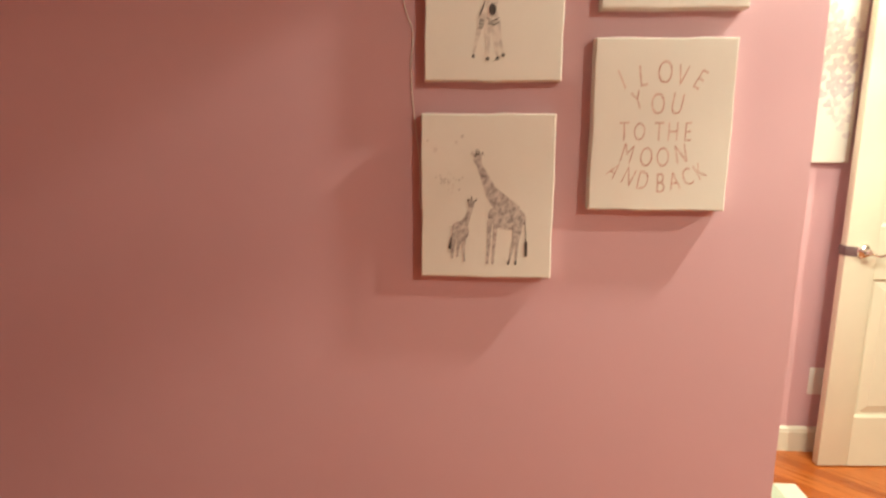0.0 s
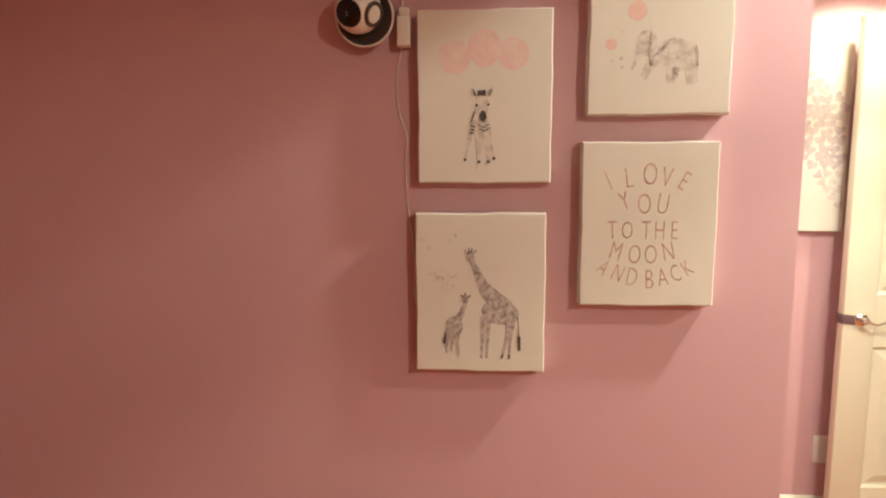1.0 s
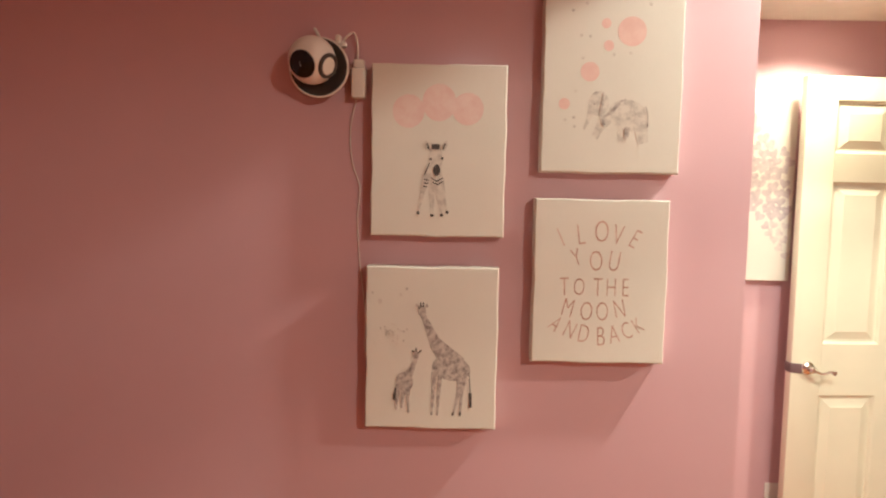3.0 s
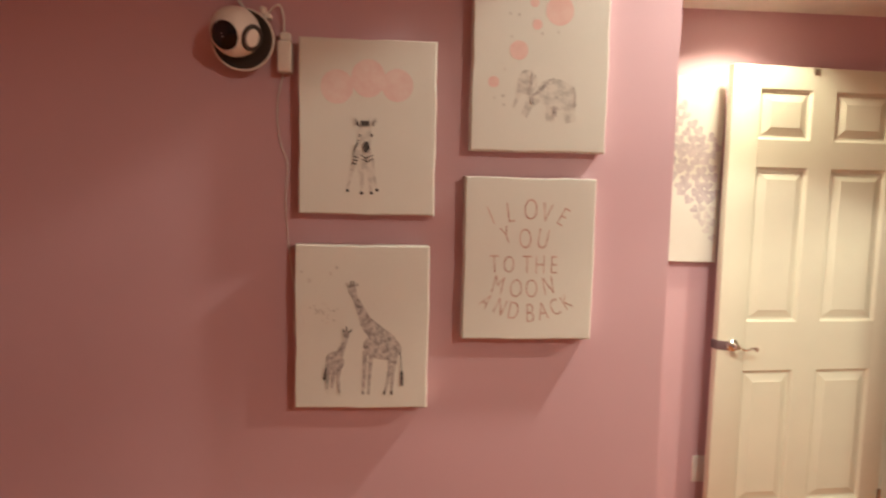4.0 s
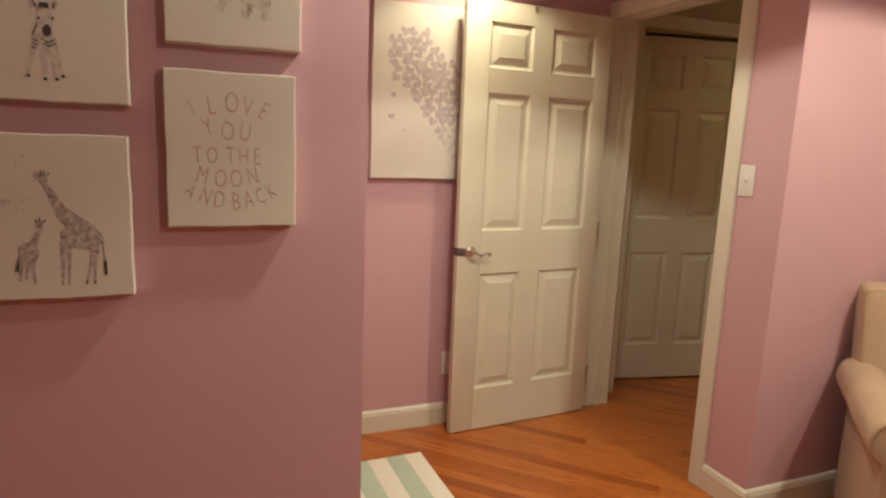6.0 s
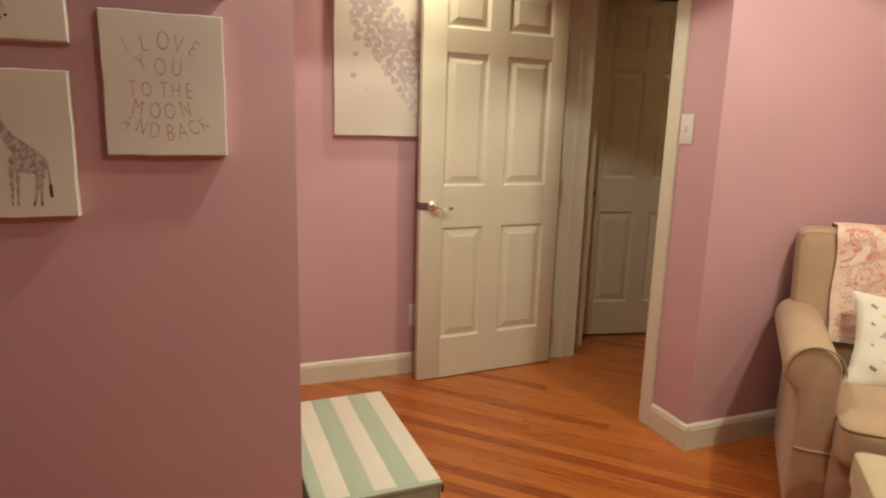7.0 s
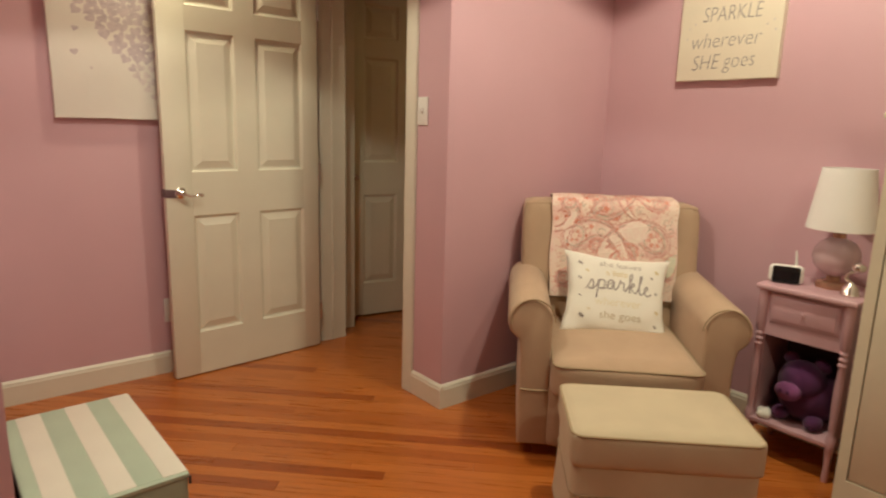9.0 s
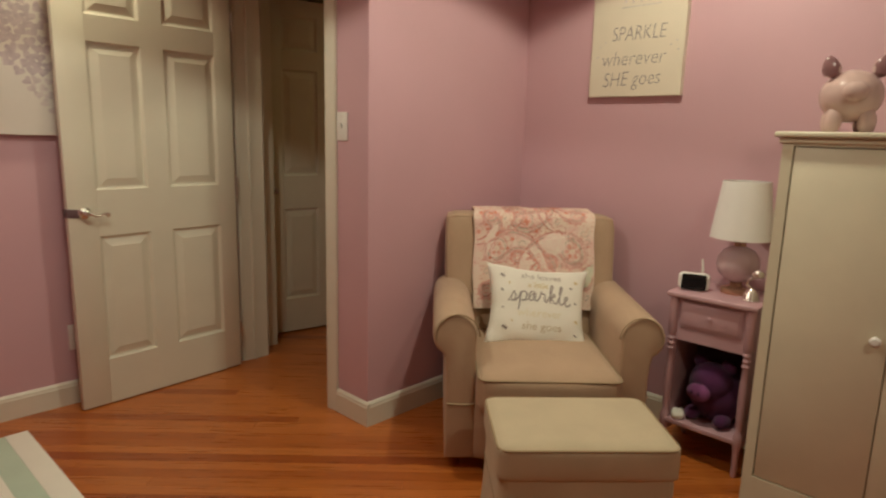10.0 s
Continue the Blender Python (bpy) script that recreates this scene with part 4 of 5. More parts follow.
for _ in range(150):  # tendrils between the drops
    x, y, r, a0, way = pen.uniform(-0.26, 0.26), pen.uniform(0.05, far[-1] - 0.02), pen.uniform(0.010, 0.026), pen.uniform(0, 6.28), pen.choice((-1, 1))
    curl_line = [(x + r * (1 - k / 18) * math.cos(a0 + way * k * 0.42), y + r * (1 - k / 18) * math.sin(a0 + way * k * 0.42)) for k in range(16)]
    (lines_red if pen.random() < 0.65 else lines_grey).extend(stroke([p, q], (0.0022, 0.0022)) for p, q in zip(curl_line, curl_line[1:]))
for _ in range(46):  # little blossoms
    x, y, r = pen.uniform(-0.26, 0.26), pen.uniform(0.05, far[-1] - 0.01), pen.uniform(0.005, 0.010)
    spots.append([(x + r * (1 + 0.35 * math.cos(5 * a)) * math.cos(a), y + r * (1 + 0.35 * math.cos(5 * a)) * math.sin(a)) for a in (2 * math.pi * k / 20 for k in range(20))])
tagged(part("pale_print", printed(pales, 0.0066), wash("pale_sage_print", (0.78, 0.74, 0.58), (0.66, 0.68, 0.54), 40.0), throw, "pale sage printed drops"), kind="stuff")
tagged(part("pink_print", printed(pinks, 0.0067), wash("pale_pink_print", (0.86, 0.74, 0.63), (0.85, 0.66, 0.58), 45.0), throw, "pale pink printed drops"), kind="stuff")
tagged(part("rose_print", printed(fills, 0.0069), wash("rose_cloth_print", (0.86, 0.50, 0.40), (0.82, 0.38, 0.28), 50.0), throw, "coral hearts of the drops"), kind="stuff")
tagged(part("soft_pink_print", printed(lines_pink, 0.00705), wash("soft_pink_lines", (0.86, 0.64, 0.57), (0.83, 0.56, 0.51), 45.0), throw, "soft pink printed bands"), kind="stuff")
tagged(part("grey_print", printed(lines_grey, 0.0072), wash("grey_green_lines", (0.40, 0.36, 0.28), (0.56, 0.50, 0.40), 60.0), throw, "grey-green printed lines"), kind="stuff")
tagged(part("coral_print", printed(lines_red, 0.0074), wash("coral_lines", (0.64, 0.24, 0.20), (0.80, 0.50, 0.43), 60.0), throw, "coral printed outlines"), kind="stuff")
tagged(part("dot_print", printed(spots, 0.0077), wash("red_dots", (0.74, 0.24, 0.16), (0.82, 0.44, 0.34), 30.0), throw, "red and coral printed dots"), kind="stuff")

# ---- pillow ----
PW, PH, PD = 0.458, 0.370, 0.112


def pillow_at(u, v, side):
    """The pillow's face at u and v from -1 to 1; side -1 is the front."""
    pinch = 1 - 0.13 * (1 - u * u) * (abs(v) ** 3), 1 - 0.13 * (1 - v * v) * (abs(u) ** 3)
    x, z = PW / 2 * u * pinch[1], PH / 2 * v * pinch[0]
    puff = (max(0.0, 1 - u ** 2) * max(0.0, 1 - v ** 2)) ** 0.42
    crease = 0.004 * math.sin(7 * u + 5 * v) * (1 - puff) + 0.002 * math.sin(13 * u * v + 4)
    return Vector((x, side * (PD / 2 * puff + 0.004 + crease), z))


bm = bmesh.new()
N = 30
grids = [[[bm.verts.new(pillow_at(2 * i / N - 1, 2 * j / N - 1, side)) for i in range(N + 1)] for j in range(N + 1)] for side in (-1, 1)]
for g in grids:
    for j in range(N):
        for i in range(N):
            bm.faces.new((g[j][i], g[j][i + 1], g[j + 1][i + 1], g[j + 1][i]))
rim = [(0, i) for i in range(N)] + [(j, N) for j in range(N)] + [(N, i) for i in range(N, 0, -1)] + [(j, 0) for j in range(N, 0, -1)]
for (j, i), (l, k) in zip(rim, rim[1:] + rim[:1]):
    bm.faces.new((grids[0][j][i], grids[0][l][k], grids[1][l][k], grids[1][j][i]))
pillow = thing("throw_pillow", "white pillow printed with the word sparkle, leaning on the backrest", "pillow", CH @ pose(0.010, 0.365, 0.556, -27, 5, 3))
part("cover", finish(bm, 80), PILLOW, pillow)


def on_pillow(bm, lift=0.0012):
    """Wraps flat words in x and z shares over the pillow's front."""
    bmesh.ops.triangulate(bm, faces=bm.faces)
    for _ in range(2):
        bmesh.ops.subdivide_edges(bm, edges=[e for e in bm.edges if e.calc_length() > 0.012], cuts=1)
    for v in bm.verts:
        u, w = v.co.x / (PW / 2), v.co.y / (PH / 2)
        p = pillow_at(max(-1, min(1, u)), max(-1, min(1, w)), -1)
        v.co = p - Vector((0, lift, 0))
    return bm


for body, x, y, size, shear, stretch, mat, label in (("she leaves", 0.005, 0.128, 0.042, 0.0, 1.05, wash("faded_grey_print", (0.42, 0.38, 0.35), (0.60, 0.55, 0.48), 60.0), "faded grey printed words"), ("a little", -0.01, 0.085, 0.036, 0.0, 1.0, GOLD, "faint gold printed words"),
                                                     ("wherever", 0.0, -0.038, 0.050, 0.0, 1.0, wash("pale_gold_print", (0.84, 0.79, 0.62), (0.80, 0.72, 0.52), 60.0), "pale gold printed word"),
                                                     ("she goes", 0.012, -0.095, 0.050, 0.0, 1.0, wash("tan_print", (0.68, 0.60, 0.44), (0.56, 0.48, 0.35), 60.0), "tan printed words")):
    split_parts("letter", on_pillow(moved(letters(body, size, shear, stretch), pose(x, y, 0))), mat, pillow, label)
SCRIPT = [  # the pen's way through each letter of the large word
    [(0, .05), (.3, .45), (.55, 1.0), (.75, .55), (.7, .1), (.45, 0), (.3, .1), (.75, .0)],
    [(.75, .0), (1.1, .4), (1.3, .95), (1.25, .2), (1.15, -.9), (1.2, -.2), (1.3, .75), (1.6, 1.0), (1.9, .75), (1.8, .2), (1.5, .0), (1.45, .12)],
    [(1.5, .02), (1.95, .1), (2.3, .5), (2.7, .9), (2.4, 1.0), (2.15, .6), (2.25, .1), (2.55, .15), (2.78, .85), (2.8, .15), (3.0, .02)],
    [(3.0, .02), (3.25, .45), (3.4, 1.05), (3.5, .85), (3.75, .82), (3.78, .2), (3.95, .0)],
    [(3.95, .0), (4.3, .7), (4.58, 1.7), (4.5, 2.0), (4.36, 1.6), (4.35, .0), (4.4, .5), (4.7, 1.0), (4.8, .75), (4.5, .55), (4.75, .1), (5.0, .0)],
    [(5.0, .0), (5.3, .7), (5.55, 1.7), (5.48, 2.0), (5.35, 1.5), (5.35, .3), (5.5, .0), (5.7, .1)],
    [(5.7, .1), (5.95, .45), (6.2, .75), (6.15, 1.0), (5.95, .8), (5.95, .3), (6.2, .0), (6.6, .3)],
]
bm = bmesh.new()
for k, way in enumerate(SCRIPT):
    line = eased([(x, y, 0) for x, y in way], 5)
    for a, b in zip(line, line[1:]):
        d = (b - a).normalized() * 0.06
        side = Vector((-d.y, d.x, 0)) * 1.25
        bm.faces.new([bm.verts.new(Vector(((p.x - 3.3) * 0.042, (p.y - 0.4) * 0.040 - 0.0016 * (p.x - 3.3) ** 2 * 0.5, 0))) for p in (a - d - side, b + d - side, b + d + side, a - d + side)])
part("word", on_pillow(moved(bm, pose(0.0, 0.030, 0, 0, 0, -1.5))), wash("soft_grey_print", (0.32, 0.28, 0.27), (0.46, 0.41, 0.37), 60.0), pillow, "large grey script word sparkle")
for k, (x, y, s) in enumerate(((-0.165, 0.125, 0.013), (-0.135, 0.09, 0.008), (-0.17, 0.055, 0.010), (-0.15, -0.105, 0.015), (0.165, 0.115, 0.012), (0.14, 0.085, 0.008), (0.165, 0.02, 0.008), (0.17, -0.06, 0.011), (0.165, -0.12, 0.010), (-0.165, -0.02, 0.007), (-0.12, -0.075, 0.006))):
    bm = bmesh.new()
    bm.faces.new([bm.verts.new((x + s * (1 if i % 2 == 0 else 0.28) * math.cos(math.pi * i / 6), y + s * (1 if i % 2 == 0 else 0.28) * math.sin(math.pi * i / 6), 0)) for i in range(12)])
    part("star_print", on_pillow(bm), (GREYTEXT, GOLD)[k % 3 == 1], pillow)

# ---- ottoman ----
OT = pose(2.378, 0.430, 0, 0, 0, -43.5)
ottoman = thing("ottoman", "pale beige slipcovered ottoman before the armchair", "ottoman", OT)
top = part("cushion", soft_box(0.545, 0.372, 0.115, 0.022, 7, 0.010), TAN, ottoman, "padded top", at=pose(0, 0, 0.288))
part("piping", tube(edge_loop(0.541, 0.368, 0.035, 0.104), 0.0045, True), TANPIPE, top)
loop = edge_loop(0.532, 0.359, 0.03, 0, 6)
bm = bmesh.new()
prev = None
for z, grow in ((0.30, 0.998), (0.22, 1.0), (0.205, 1.006), (0.196, 1.0), (0.10, 1.022), (0.02, 1.05)):
    row = [bm.verts.new((x * grow + 0.003 * math.sin(40 * x + 9 * z) * (grow - 0.99) * 20, y * grow + 0.003 * math.sin(37 * y + 5) * (grow - 0.99) * 20, z)) for x, y, _ in loop]
    if prev:
        for k in range(len(row)):
            j = (k + 1) % len(row)
            bm.faces.new((prev[k], prev[j], row[j], row[k]))
    prev = row
skirt = part("skirt", finish(bm, 60), TAN, ottoman, "loose slipcover skirt")
part("piping", tube([(x * 1.004, y * 1.004, 0.204) for x, y, _ in loop], 0.0035, True), TANPIPE, skirt)
# dark cords put in for the shade inside the skirt's open corner folds
for side in (-1, 1):
    part("pleat", tube([(side * 0.2575 * g, -0.1715 * g, z) for z, g in ((0.024, 1.048), (0.10, 1.022), (0.188, 1.000))], 0.0085, tip=0.0015), DARK, skirt, "dark cord standing in for shade in the open skirt corner")
part("frame", cuboid(-0.24, 0.24, -0.16, 0.16, 0.0, 0.288), DARK, ottoman, "hidden dark frame")

# ---- side table and what stands on it ----
TX0, TX1, TY0, TY1, TZ = 3.120, 3.415, 0.150, 0.495, 0.691
table = thing("side_table", "pale pink painted side table with a drawer and shelf", "side table", pose(0, 0, 0))
part("tabletop", cuboid(TX0, TX1, TY0, TY1, TZ - 0.020, TZ, 0.006, 3), PINKWOOD, table)
part("apron", join(cuboid(TX0 + 0.03, TX0 + 0.045, TY0 + 0.03, TY1 - 0.03, TZ - 0.198, TZ - 0.020), cuboid(TX0 + 0.045, TX1 - 0.02, TY0 + 0.025, TY0 + 0.04, 0.10, TZ - 0.020), cuboid(TX0 + 0.045, TX1 - 0.02, TY1 - 0.04, TY1 - 0.025, 0.10, TZ - 0.020)), PINKWOOD, table, "pink side panels and front rail")
drawer = part("drawer", join(cuboid(TX0 + 0.020, TX0 + 0.030, TY0 + 0.065, TY1 - 0.065, TZ - 0.132, TZ - 0.040, 0.003), cuboid(TX0 + 0.024, TX0 + 0.030, TY0 + 0.055, TY1 - 0.055, TZ - 0.142, TZ - 0.032, 0.002)), PINKWOOD, table, "moulded drawer front")
part("knob", moved(lathe([(0, 0), (0.004, 0), (0.004, 0.005), (0.008, 0.009), (0.007, 0.014), (0, 0.016)], 20), pose(TX0 + 0.020, (TY0 + TY1) / 2, TZ - 0.086, 0, -90, 0)), PINKWOOD, drawer)
part("back_panel", cuboid(TX1 - 0.02, TX1 - 0.012, TY0 + 0.03, TY1 - 0.03, 0.10, TZ - 0.02), DARKBACK, table, "dark back panel")
part("shelf", cuboid(TX0 + 0.012, TX1 - 0.02, TY0 + 0.022, TY1 - 0.022, 0.135, 0.155, 0.004), PINKWOOD, table)
leg_profile = [(0, 0), (0.012, 0), (0.015, 0.02), (0.013, 0.06), (0.016, 0.10), (0.020, 0.125), (0.022, 0.13), (0.022, 0.165), (0.018, 0.175), (0.013, 0.19), (0.016, 0.21), (0.019, 0.30), (0.018, 0.38), (0.013, 0.44), (0.020, 0.452), (0.014, 0.462), (0.020, 0.474), (0.014, 0.484), (0.020, 0.496), (0.014, 0.506), (0.022, 0.520), (0.022, 0.670), (0, 0.670)]
for lx in (TX0 + 0.028, TX1 - 0.04):
    for ly in (TY0 + 0.026, TY1 - 0.026):
        part("leg", lathe([(r * 0.80, z) for r, z in leg_profile], 20), PINKWOOD, table, "turned leg", at=pose(lx, ly, 0))

lamp_thing = thing("table_lamp", "lamp with white drum shade and lilac glass globe, unlit", "lamp", pose(3.300, 0.296, TZ))
part("base", lathe([(0, 0), (0.056, 0), (0.058, 0.006), (0.056, 0.022), (0.048, 0.026), (0.024, 0.030), (0.022, 0.046), (0, 0.046)], 36), BRASS, lamp_thing, "round amber metal foot")
part("globe", lathe([(0, 0.046), (0.024, 0.046), (0.044, 0.056), (0.069, 0.080), (0.080, 0.112), (0.076, 0.145), (0.058, 0.172), (0.032, 0.186), (0.022, 0.190), (0, 0.190)], 40), LILAC, lamp_thing, "lilac glass globe body")
part("neck", lathe([(0, 0.190), (0.022, 0.190), (0.022, 0.206), (0.012, 0.210), (0.010, 0.25), (0, 0.25)], 20), BRASS, lamp_thing)
part("shade", lathe([(0.116, 0.222), (0.0865, 0.445), (0.0845, 0.445), (0.114, 0.222), (0.116, 0.222)], 48), SHADE, lamp_thing, "white fabric shade")

mon = thing("baby_monitor", "small white baby monitor with a dark screen and antenna", "monitor", pose(3.212, 0.428, TZ, 0, 0, -68))
part("case", moved(bent(soft_box(0.120, 0.040, 0.070, 0.019, 6), lambda x, y, z: (x, y + 0.18 * z, z)), pose(0, 0, 0.0)), PLASTIC, mon)
part("screen", bent(cuboid(-0.047, 0.047, -0.0228, -0.0185, 0.007, 0.066, 0.007, 3), lambda x, y, z: (x, y + 0.18 * z, z)), BLACK, mon, "dark glass screen")
part("antenna", tube([(0.030, 0.022, 0.064), (0.029, 0.026, 0.09), (0.024, 0.030, 0.125)], 0.0055, tip=0.004), PLASTIC, mon)
figurine = thing("silver_figurine", "small shiny silver keepsake figurine on the side table", "figurine", pose(3.212, 0.208, TZ, 0, 0, -70))
part("foot", lathe([(0, 0), (0.032, 0), (0.033, 0.006), (0.030, 0.010), (0.026, 0.030), (0.014, 0.044), (0.008, 0.050), (0, 0.050)], 28), CHROME, figurine)
part("stem", tube(eased([(0.002, 0, 0.046), (-0.018, 0.002, 0.062), (-0.010, 0.0, 0.082), (0.010, 0, 0.092)]), 0.006), CHROME, figurine)
part("head", ball(0.021, (1.15, 0.9, 0.85), (0.016, 0, 0.104)), CHROME, figurine)

plush = tagged(part("plush_toy", join(ball(0.112, (0.95, 1.0, 1.05), (0.015, 0, 0.112)), ball(0.088, (0.9, 1, 0.95), (-0.030, 0.01, 0.165)), ball(0.046, (0.62, 1.05, 0.80), (-0.115, 0.022, 0.140)),
                                      moved(lathe([(0, -0.03), (0.024, -0.02), (0.030, 0.0), (0.020, 0.026), (0, 0.040)], 14), pose(-0.020, 0.066, 0.238, 30, -20) @ Matrix.Diagonal((0.5, 1, 1, 1))),
                                      moved(lathe([(0, -0.03), (0.024, -0.02), (0.030, 0.0), (0.020, 0.026), (0, 0.040)], 14), pose(-0.020, -0.050, 0.240, -30, -20) @ Matrix.Diagonal((0.5, 1, 1, 1))),
                                      ball(0.034, (1.3, 0.9, 0.8), (-0.062, 0.060, 0.030)), ball(0.034, (1.3, 0.9, 0.8), (-0.062, -0.060, 0.030)),
                                      ball(0.0075, (0.5, 0.8, 1.2), (-0.142, 0.038, 0.144)), ball(0.0075, (0.5, 0.8, 1.2), (-0.1435, 0.010, 0.144))), PLUSH, None), "deep purple plush toy with a violet snout on the table shelf", "plush toy")
plush.matrix_world = pose(3.265, 0.312, 0.155, 0, 0, -4)
for f in plush.data.polygons:
    if 0.030 < (Vector(f.center) - Vector((-0.100, 0.022, 0.140))).length < 0.056 and f.center.x < -0.108 and f.area > 0.000012:
        f.material_index = 1
plush.data.materials.append(PLUSHPINK)
pouch = tagged(part("cloth_pouch", soft_box(0.07, 0.05, 0.03, 0.014, 4), PILLOW, None), "small white cloth pouch on the table shelf", "pouch")
pouch.matrix_world = pose(3.172, 0.425, 0.155, 0, 0, 20)

# ---- wardrobe ----
AX, AY1, AY0, AZ = 2.900, 0.075, -0.623, 1.322
ward = thing("wardrobe", "cream painted two-door wardrobe cabinet", "wardrobe")
part("body", cuboid(AX + 0.018, EX - 0.02, AY0, AY1, 0.0, AZ - 0.034, 0.002), CABINET, ward)
part("top", join(cuboid(AX - 0.022, EX - 0.018, AY0 - 0.022, AY1 + 0.022, AZ - 0.018, AZ, 0.006, 3), cuboid(AX - 0.008, EX - 0.018, AY0 - 0.010, AY1 + 0.010, AZ - 0.036, AZ - 0.018, 0.005, 3)), CABINET, ward, "moulded overhanging top")
part("face_frame", join(cuboid(AX, AX + 0.018, AY1 - 0.032, AY1, 0, AZ - 0.036), cuboid(AX, AX + 0.018, AY0, AY0 + 0.032, 0, AZ - 0.036), cuboid(AX, AX + 0.018, AY0 + 0.032, AY1 - 0.032, 0, 0.161), cuboid(AX, AX + 0.018, AY0 + 0.032, AY1 - 0.032, AZ - 0.044, AZ - 0.036)), CABINET, ward)
mid = (AY0 + AY1) / 2
for y0, y1, ky in ((mid + 0.002, AY1 - 0.0362, mid + 0.030), (AY0 + 0.0362, mid - 0.002, mid - 0.030)):
    leaf = part("door", cuboid(AX + 0.002, AX + 0.017, y0, y1, 0.1645, AZ - 0.0490, 0.002), CABINET, ward, "flat cream door")
    part("knob", moved(lathe([(0, 0), (0.008, 0), (0.008, 0.010), (0.015, 0.016), (0.016, 0.022), (0.010, 0.029), (0, 0.030)], 24), pose(AX + 0.002, ky, 0.719, 0, -90, 0)), PLASTIC, leaf, "round white knob")

pig = tagged(part("piggy_bank", join(ball(0.088, (1.15, 1.0, 0.92), (0, 0, 0.112)), ball(0.036, (0.8, 1, 0.85), (-0.098, 0, 0.120)), *[ball(0.028, (0.9, 0.9, 1.5), (x, y, 0.035)) for x in (-0.05, 0.055) for y in (-0.045, 0.045)],
                                    *[moved(lathe([(0, -0.03), (0.022, -0.018), (0.027, 0.0), (0.020, 0.022), (0.008, 0.038), (0, 0.042)], 16), pose(-0.045, y, 0.192, 14 * (1 if y < 0 else -1)) @ Matrix.Diagonal((0.5, 1, 1, 1))) for y in (-0.066, 0.066)], tube([(0.098, 0, 0.12), (0.115, 0.01, 0.13), (0.112, -0.008, 0.145)], 0.007)), CERAMIC, None), "glossy pale pink piggy bank on the wardrobe top", "piggy bank")
pig.matrix_world = pose(3.06, -0.058, AZ, 0, 0, 18)
pig.data.materials.append(MAUVE)
for f in pig.data.polygons:
    c = f.center
    if c.z > 0.168 and abs(c.y) > 0.048 and abs(c.x + 0.045) < 0.03 and (Vector((c.x / 1.15, c.y, (c.z - 0.112) / 0.92))).length > 0.090:
        f.material_index = 1

# ---- striped storage stool in the nook's mouth ----
SX0, SX1, SY0, SY1, SZ = 0.816, 1.236, 1.312, 2.045, 0.166
stool = thing("storage_stool", "low mint and white striped fabric-covered box stool", "stool", pose((SX0 + SX1) / 2, (SY0 + SY1) / 2, 0, 0, 0, 1.2))
sw, sd = SX1 - SX0, SY1 - SY0
part("box", cuboid(-sw / 2 + 0.008, sw / 2 - 0.008, -sd / 2 + 0.008, sd / 2 - 0.008, 0, SZ - 0.04, 0.004), fabric("cream_box_cloth", (0.62, 0.56, 0.46), 1000.0), stool, "plain cream fabric sides")
part("band", cuboid(-sw / 2 + 0.005, sw / 2 - 0.005, -sd / 2 + 0.005, sd / 2 - 0.005, 0.072, SZ - 0.019, 0.002), fabric("grey_green_cloth", (0.34, 0.38, 0.28), 1000.0), stool, "grey-green fabric band under the lid")
lid = part("lid", cuboid(-sw / 2, sw / 2, -sd / 2, sd / 2, SZ - 0.018, SZ - 0.002, 0.005, 3), MINT, stool, "padded striped lid")
x1 = sw / 2 - 0.001
for k, wide in enumerate((0.072, 0.075, 0.075, 0.076, 0.076, 0.040)):
    cloth, tone = ((STRIPE, "white woven stripe"), (MINT, "mint green woven stripe"))[k % 2]
    part("stripe", cuboid(x1 - wide, x1, -sd / 2 + 0.016, sd / 2 - 0.006, SZ - 0.006, SZ - 0.0004 * (k % 2), 0.0012), cloth, lid, tone)
    x1 -= wide
part("piping", tube([(x, -sd / 2 + 0.001, SZ - 0.005) for x in (-sw / 2 + 0.006, 0.0, sw / 2 - 0.006)], 0.003), MINT, lid)
part("pull_tab", cuboid(sw / 2 - 0.004, sw / 2 + 0.004, -sd / 2 - 0.003, -sd / 2 + 0.003, SZ - 0.040, SZ - 0.012, 0.0012), DARK, stool, "small dark corner tab")
bow = [(-0.075, -0.012, 0.092), (-0.040, -0.016, 0.100), (0.0, -0.014, 0.118), (0.020, -0.018, 0.108), (0.012, -0.020, 0.092), (0.0, -0.016, 0.084), (0.026, -0.018, 0.078), (0.052, -0.020, 0.088), (0.046, -0.018, 0.100), (0.022, -0.016, 0.098)]
part("strap", tube(eased([(x + 0.045, y - sd / 2 + 0.010, z) for x, y, z in bow], 5), 0.0042), MINT, stool, "looped mint fabric tie")
part("latch", join(cuboid(0.105, 0.137, -sd / 2 - 0.004, -sd / 2 + 0.010, 0.040, 0.056, 0.003), tube([(0.108, -sd / 2 - 0.006, 0.040), (0.110, -sd / 2 - 0.010, 0.022), (0.132, -sd / 2 - 0.010, 0.022), (0.134, -sd / 2 - 0.006, 0.040)], 0.0028)), CHROME, stool, "small shiny metal latch")


# ---- floor boards, laid at 45 degrees ----
AREAS = [(WX, EX, SY, PY + 0.07), (PX, DX + 0.06, PY + 0.07, HY), (DX + 0.06, EX, PY + 0.07, NY), (DX + 0.06, 4.18, NY, HD + 0.20)]


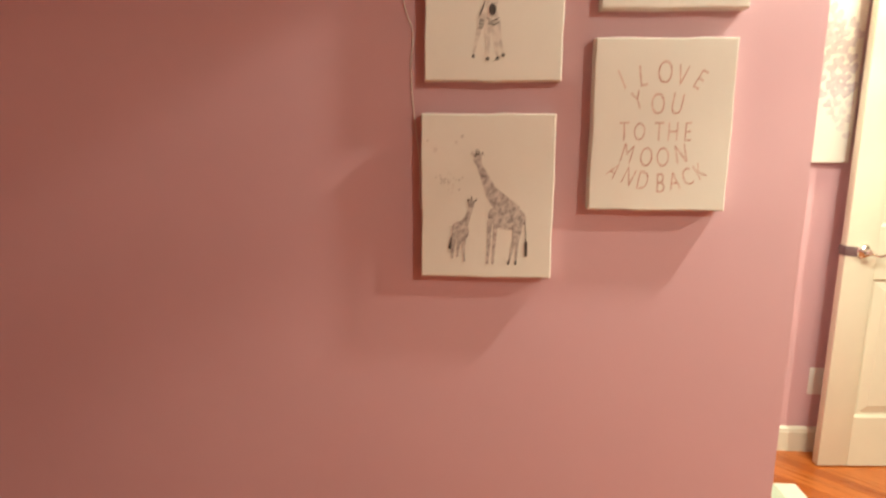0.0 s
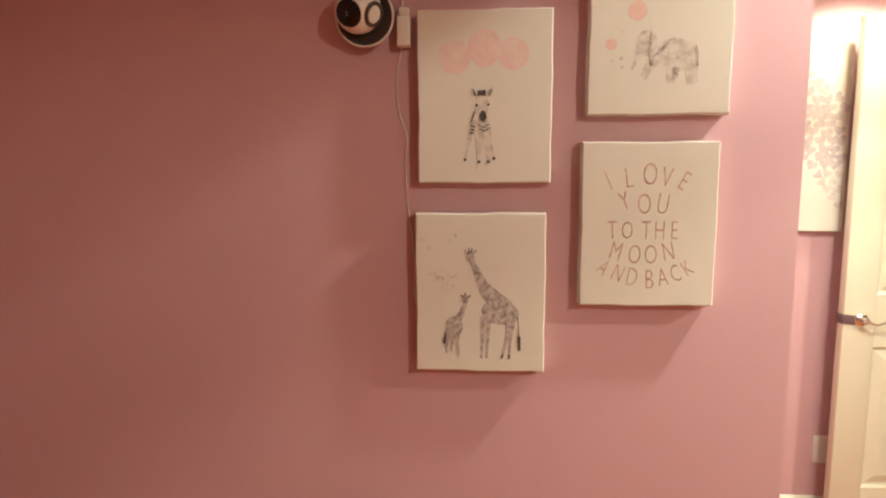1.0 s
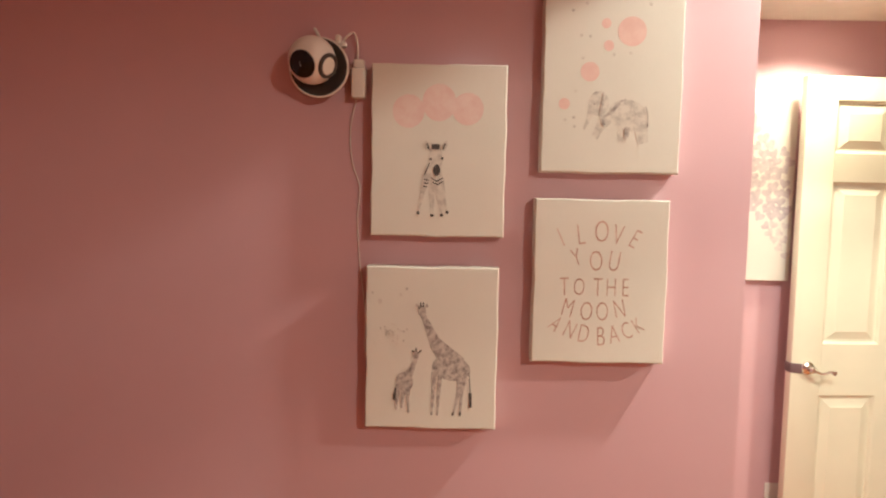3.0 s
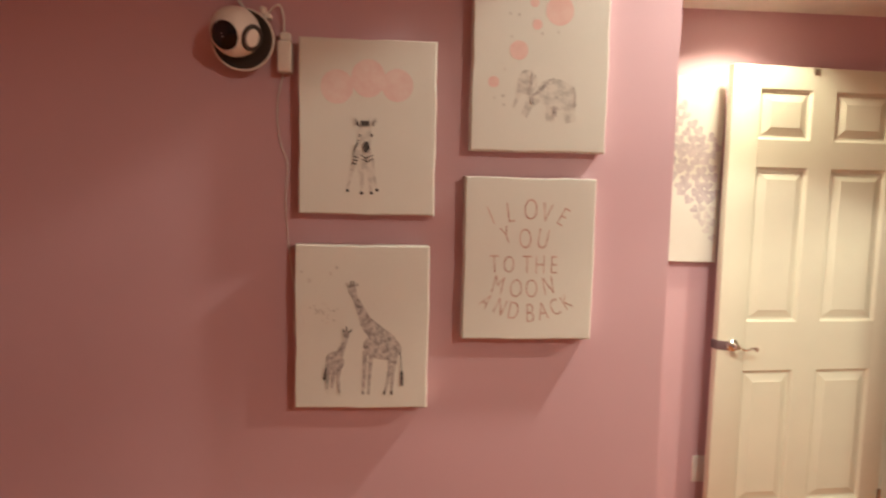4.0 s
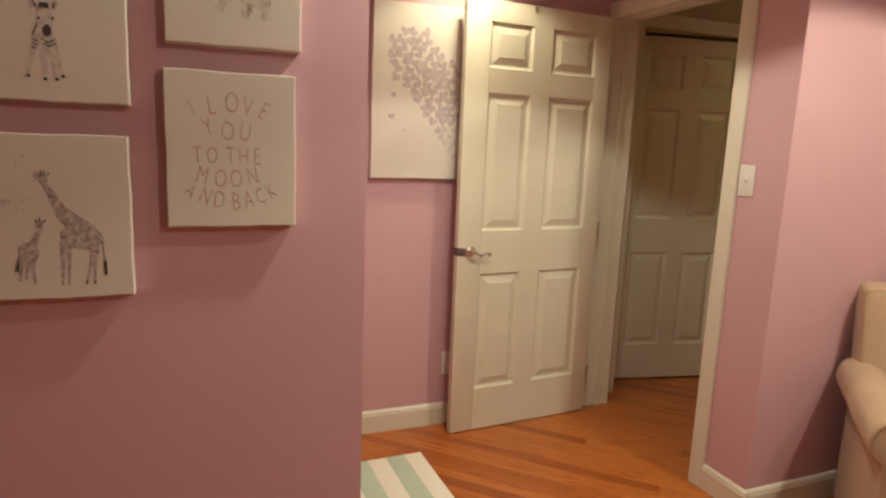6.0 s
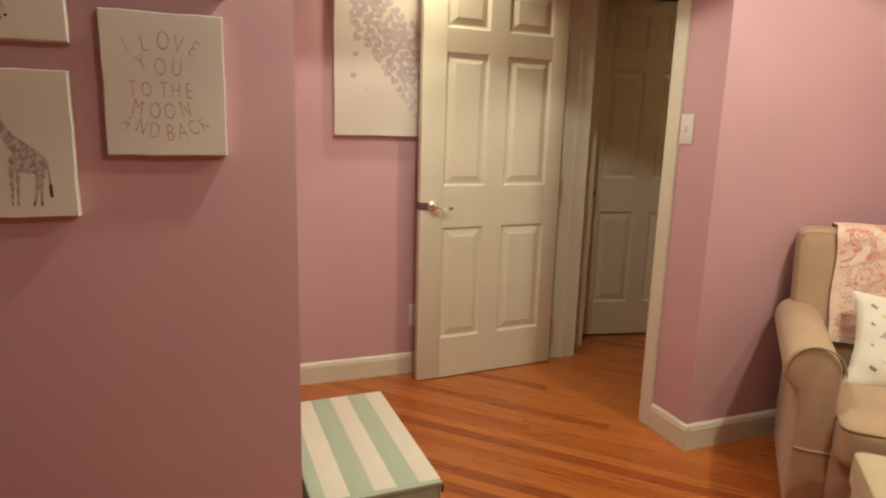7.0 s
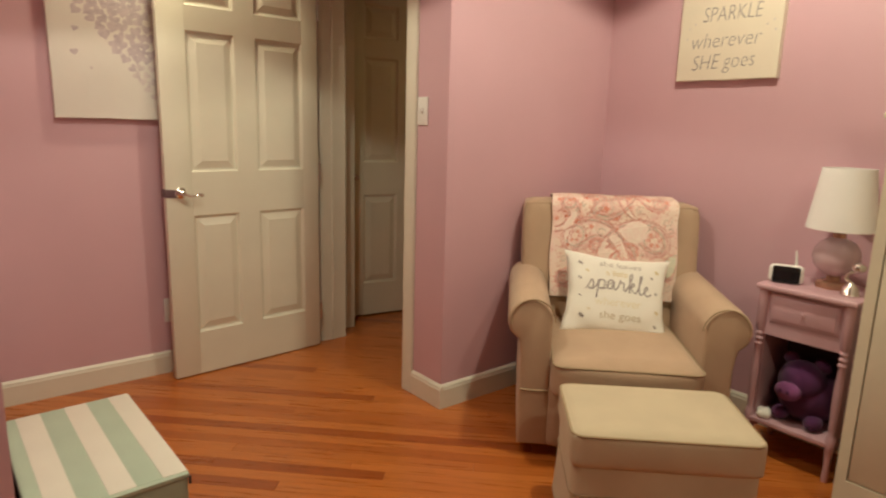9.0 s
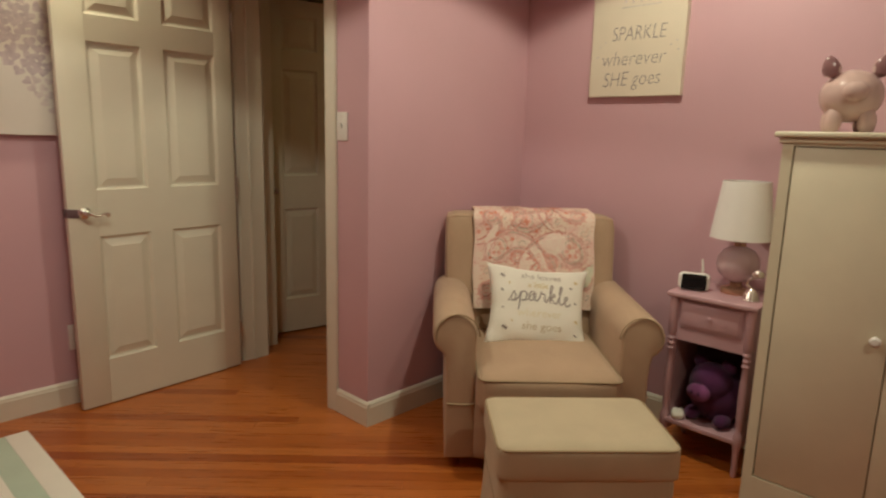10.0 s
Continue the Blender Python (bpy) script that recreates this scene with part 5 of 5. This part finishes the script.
def clipped(poly, area):
    """A board's outline cut to a rectangle."""
    x0, x1, y0, y1 = area
    for axis, limit, sign in ((0, x0, 1), (0, x1, -1), (1, y0, 1), (1, y1, -1)):
        out = []
        for p, q in zip(poly, poly[1:] + poly[:1]):
            a, b = sign * (p[axis] - limit), sign * (q[axis] - limit)
            if a >= 0:
                out.append(p)
            if a * b < 0:
                t = a / (a - b)
                out.append((p[0] + t * (q[0] - p[0]), p[1] + t * (q[1] - p[1])))
        poly = out
        if len(poly) < 3:
            return []
    return poly


def board(bm, poly):
    """One board with eased edges, its top at z = 0."""
    cx, cy = sum(p[0] for p in poly) / len(poly), sum(p[1] for p in poly) / len(poly)
    rings = []
    for shrink, z in ((0.0, -0.006), (0.0, -0.0008), (0.0005, 0.0)):
        row = []
        for x, y in poly:
            d = math.hypot(cx - x, cy - y) or 1.0
            row.append(bm.verts.new((x + (cx - x) / d * shrink, y + (cy - y) / d * shrink, z)))
        rings.append(row)
    n = len(poly)
    for a, b in zip(rings, rings[1:]):
        for k in range(n):
            bm.faces.new((a[k], a[(k + 1) % n], b[(k + 1) % n], b[k]))
    bm.faces.new(rings[-1])


lay = random.Random(11)
WIDE, GAPW = 0.0572, 0.0003
c45 = math.sqrt(0.5)
rest = bmesh.new()
made = 0
for r in range(-70, 110):
    v0 = r * WIDE
    s = -6.0 - lay.uniform(0, 1.0)
    while s < 6.5:
        length = lay.choice((0.7, 1.0, 1.3, 1.6, 1.9, 2.3)) * lay.uniform(0.9, 1.1)
        corners = [(s + GAPW, v0 + GAPW), (s + length - GAPW, v0 + GAPW), (s + length - GAPW, v0 + WIDE - GAPW), (s + GAPW, v0 + WIDE - GAPW)]
        s += length
        world_pts = [(c45 * (a + b), c45 * (b - a)) for a, b in corners]
        pieces = [poly for poly in (clipped(world_pts, area) for area in AREAS) if poly]
        if not pieces:
            continue
        spots_of = [p for poly in pieces for p in poly]
        mx, my = sum(p[0] for p in spots_of) / len(spots_of), sum(p[1] for p in spots_of) / len(spots_of)
        near_path = made < 300 and 0.75 < mx < 3.2 and 0.2 < my < 2.8 and mx - my > -1.3
        bm = bmesh.new() if near_path else rest
        for poly in pieces:
            board(bm, poly)
        if near_path:
            part("plank", bm, OAK, floor)
            made += 1
tagged(part("plank_field", rest, OAK_FAR, floor, "the outlying oak boards"), kind="stuff")
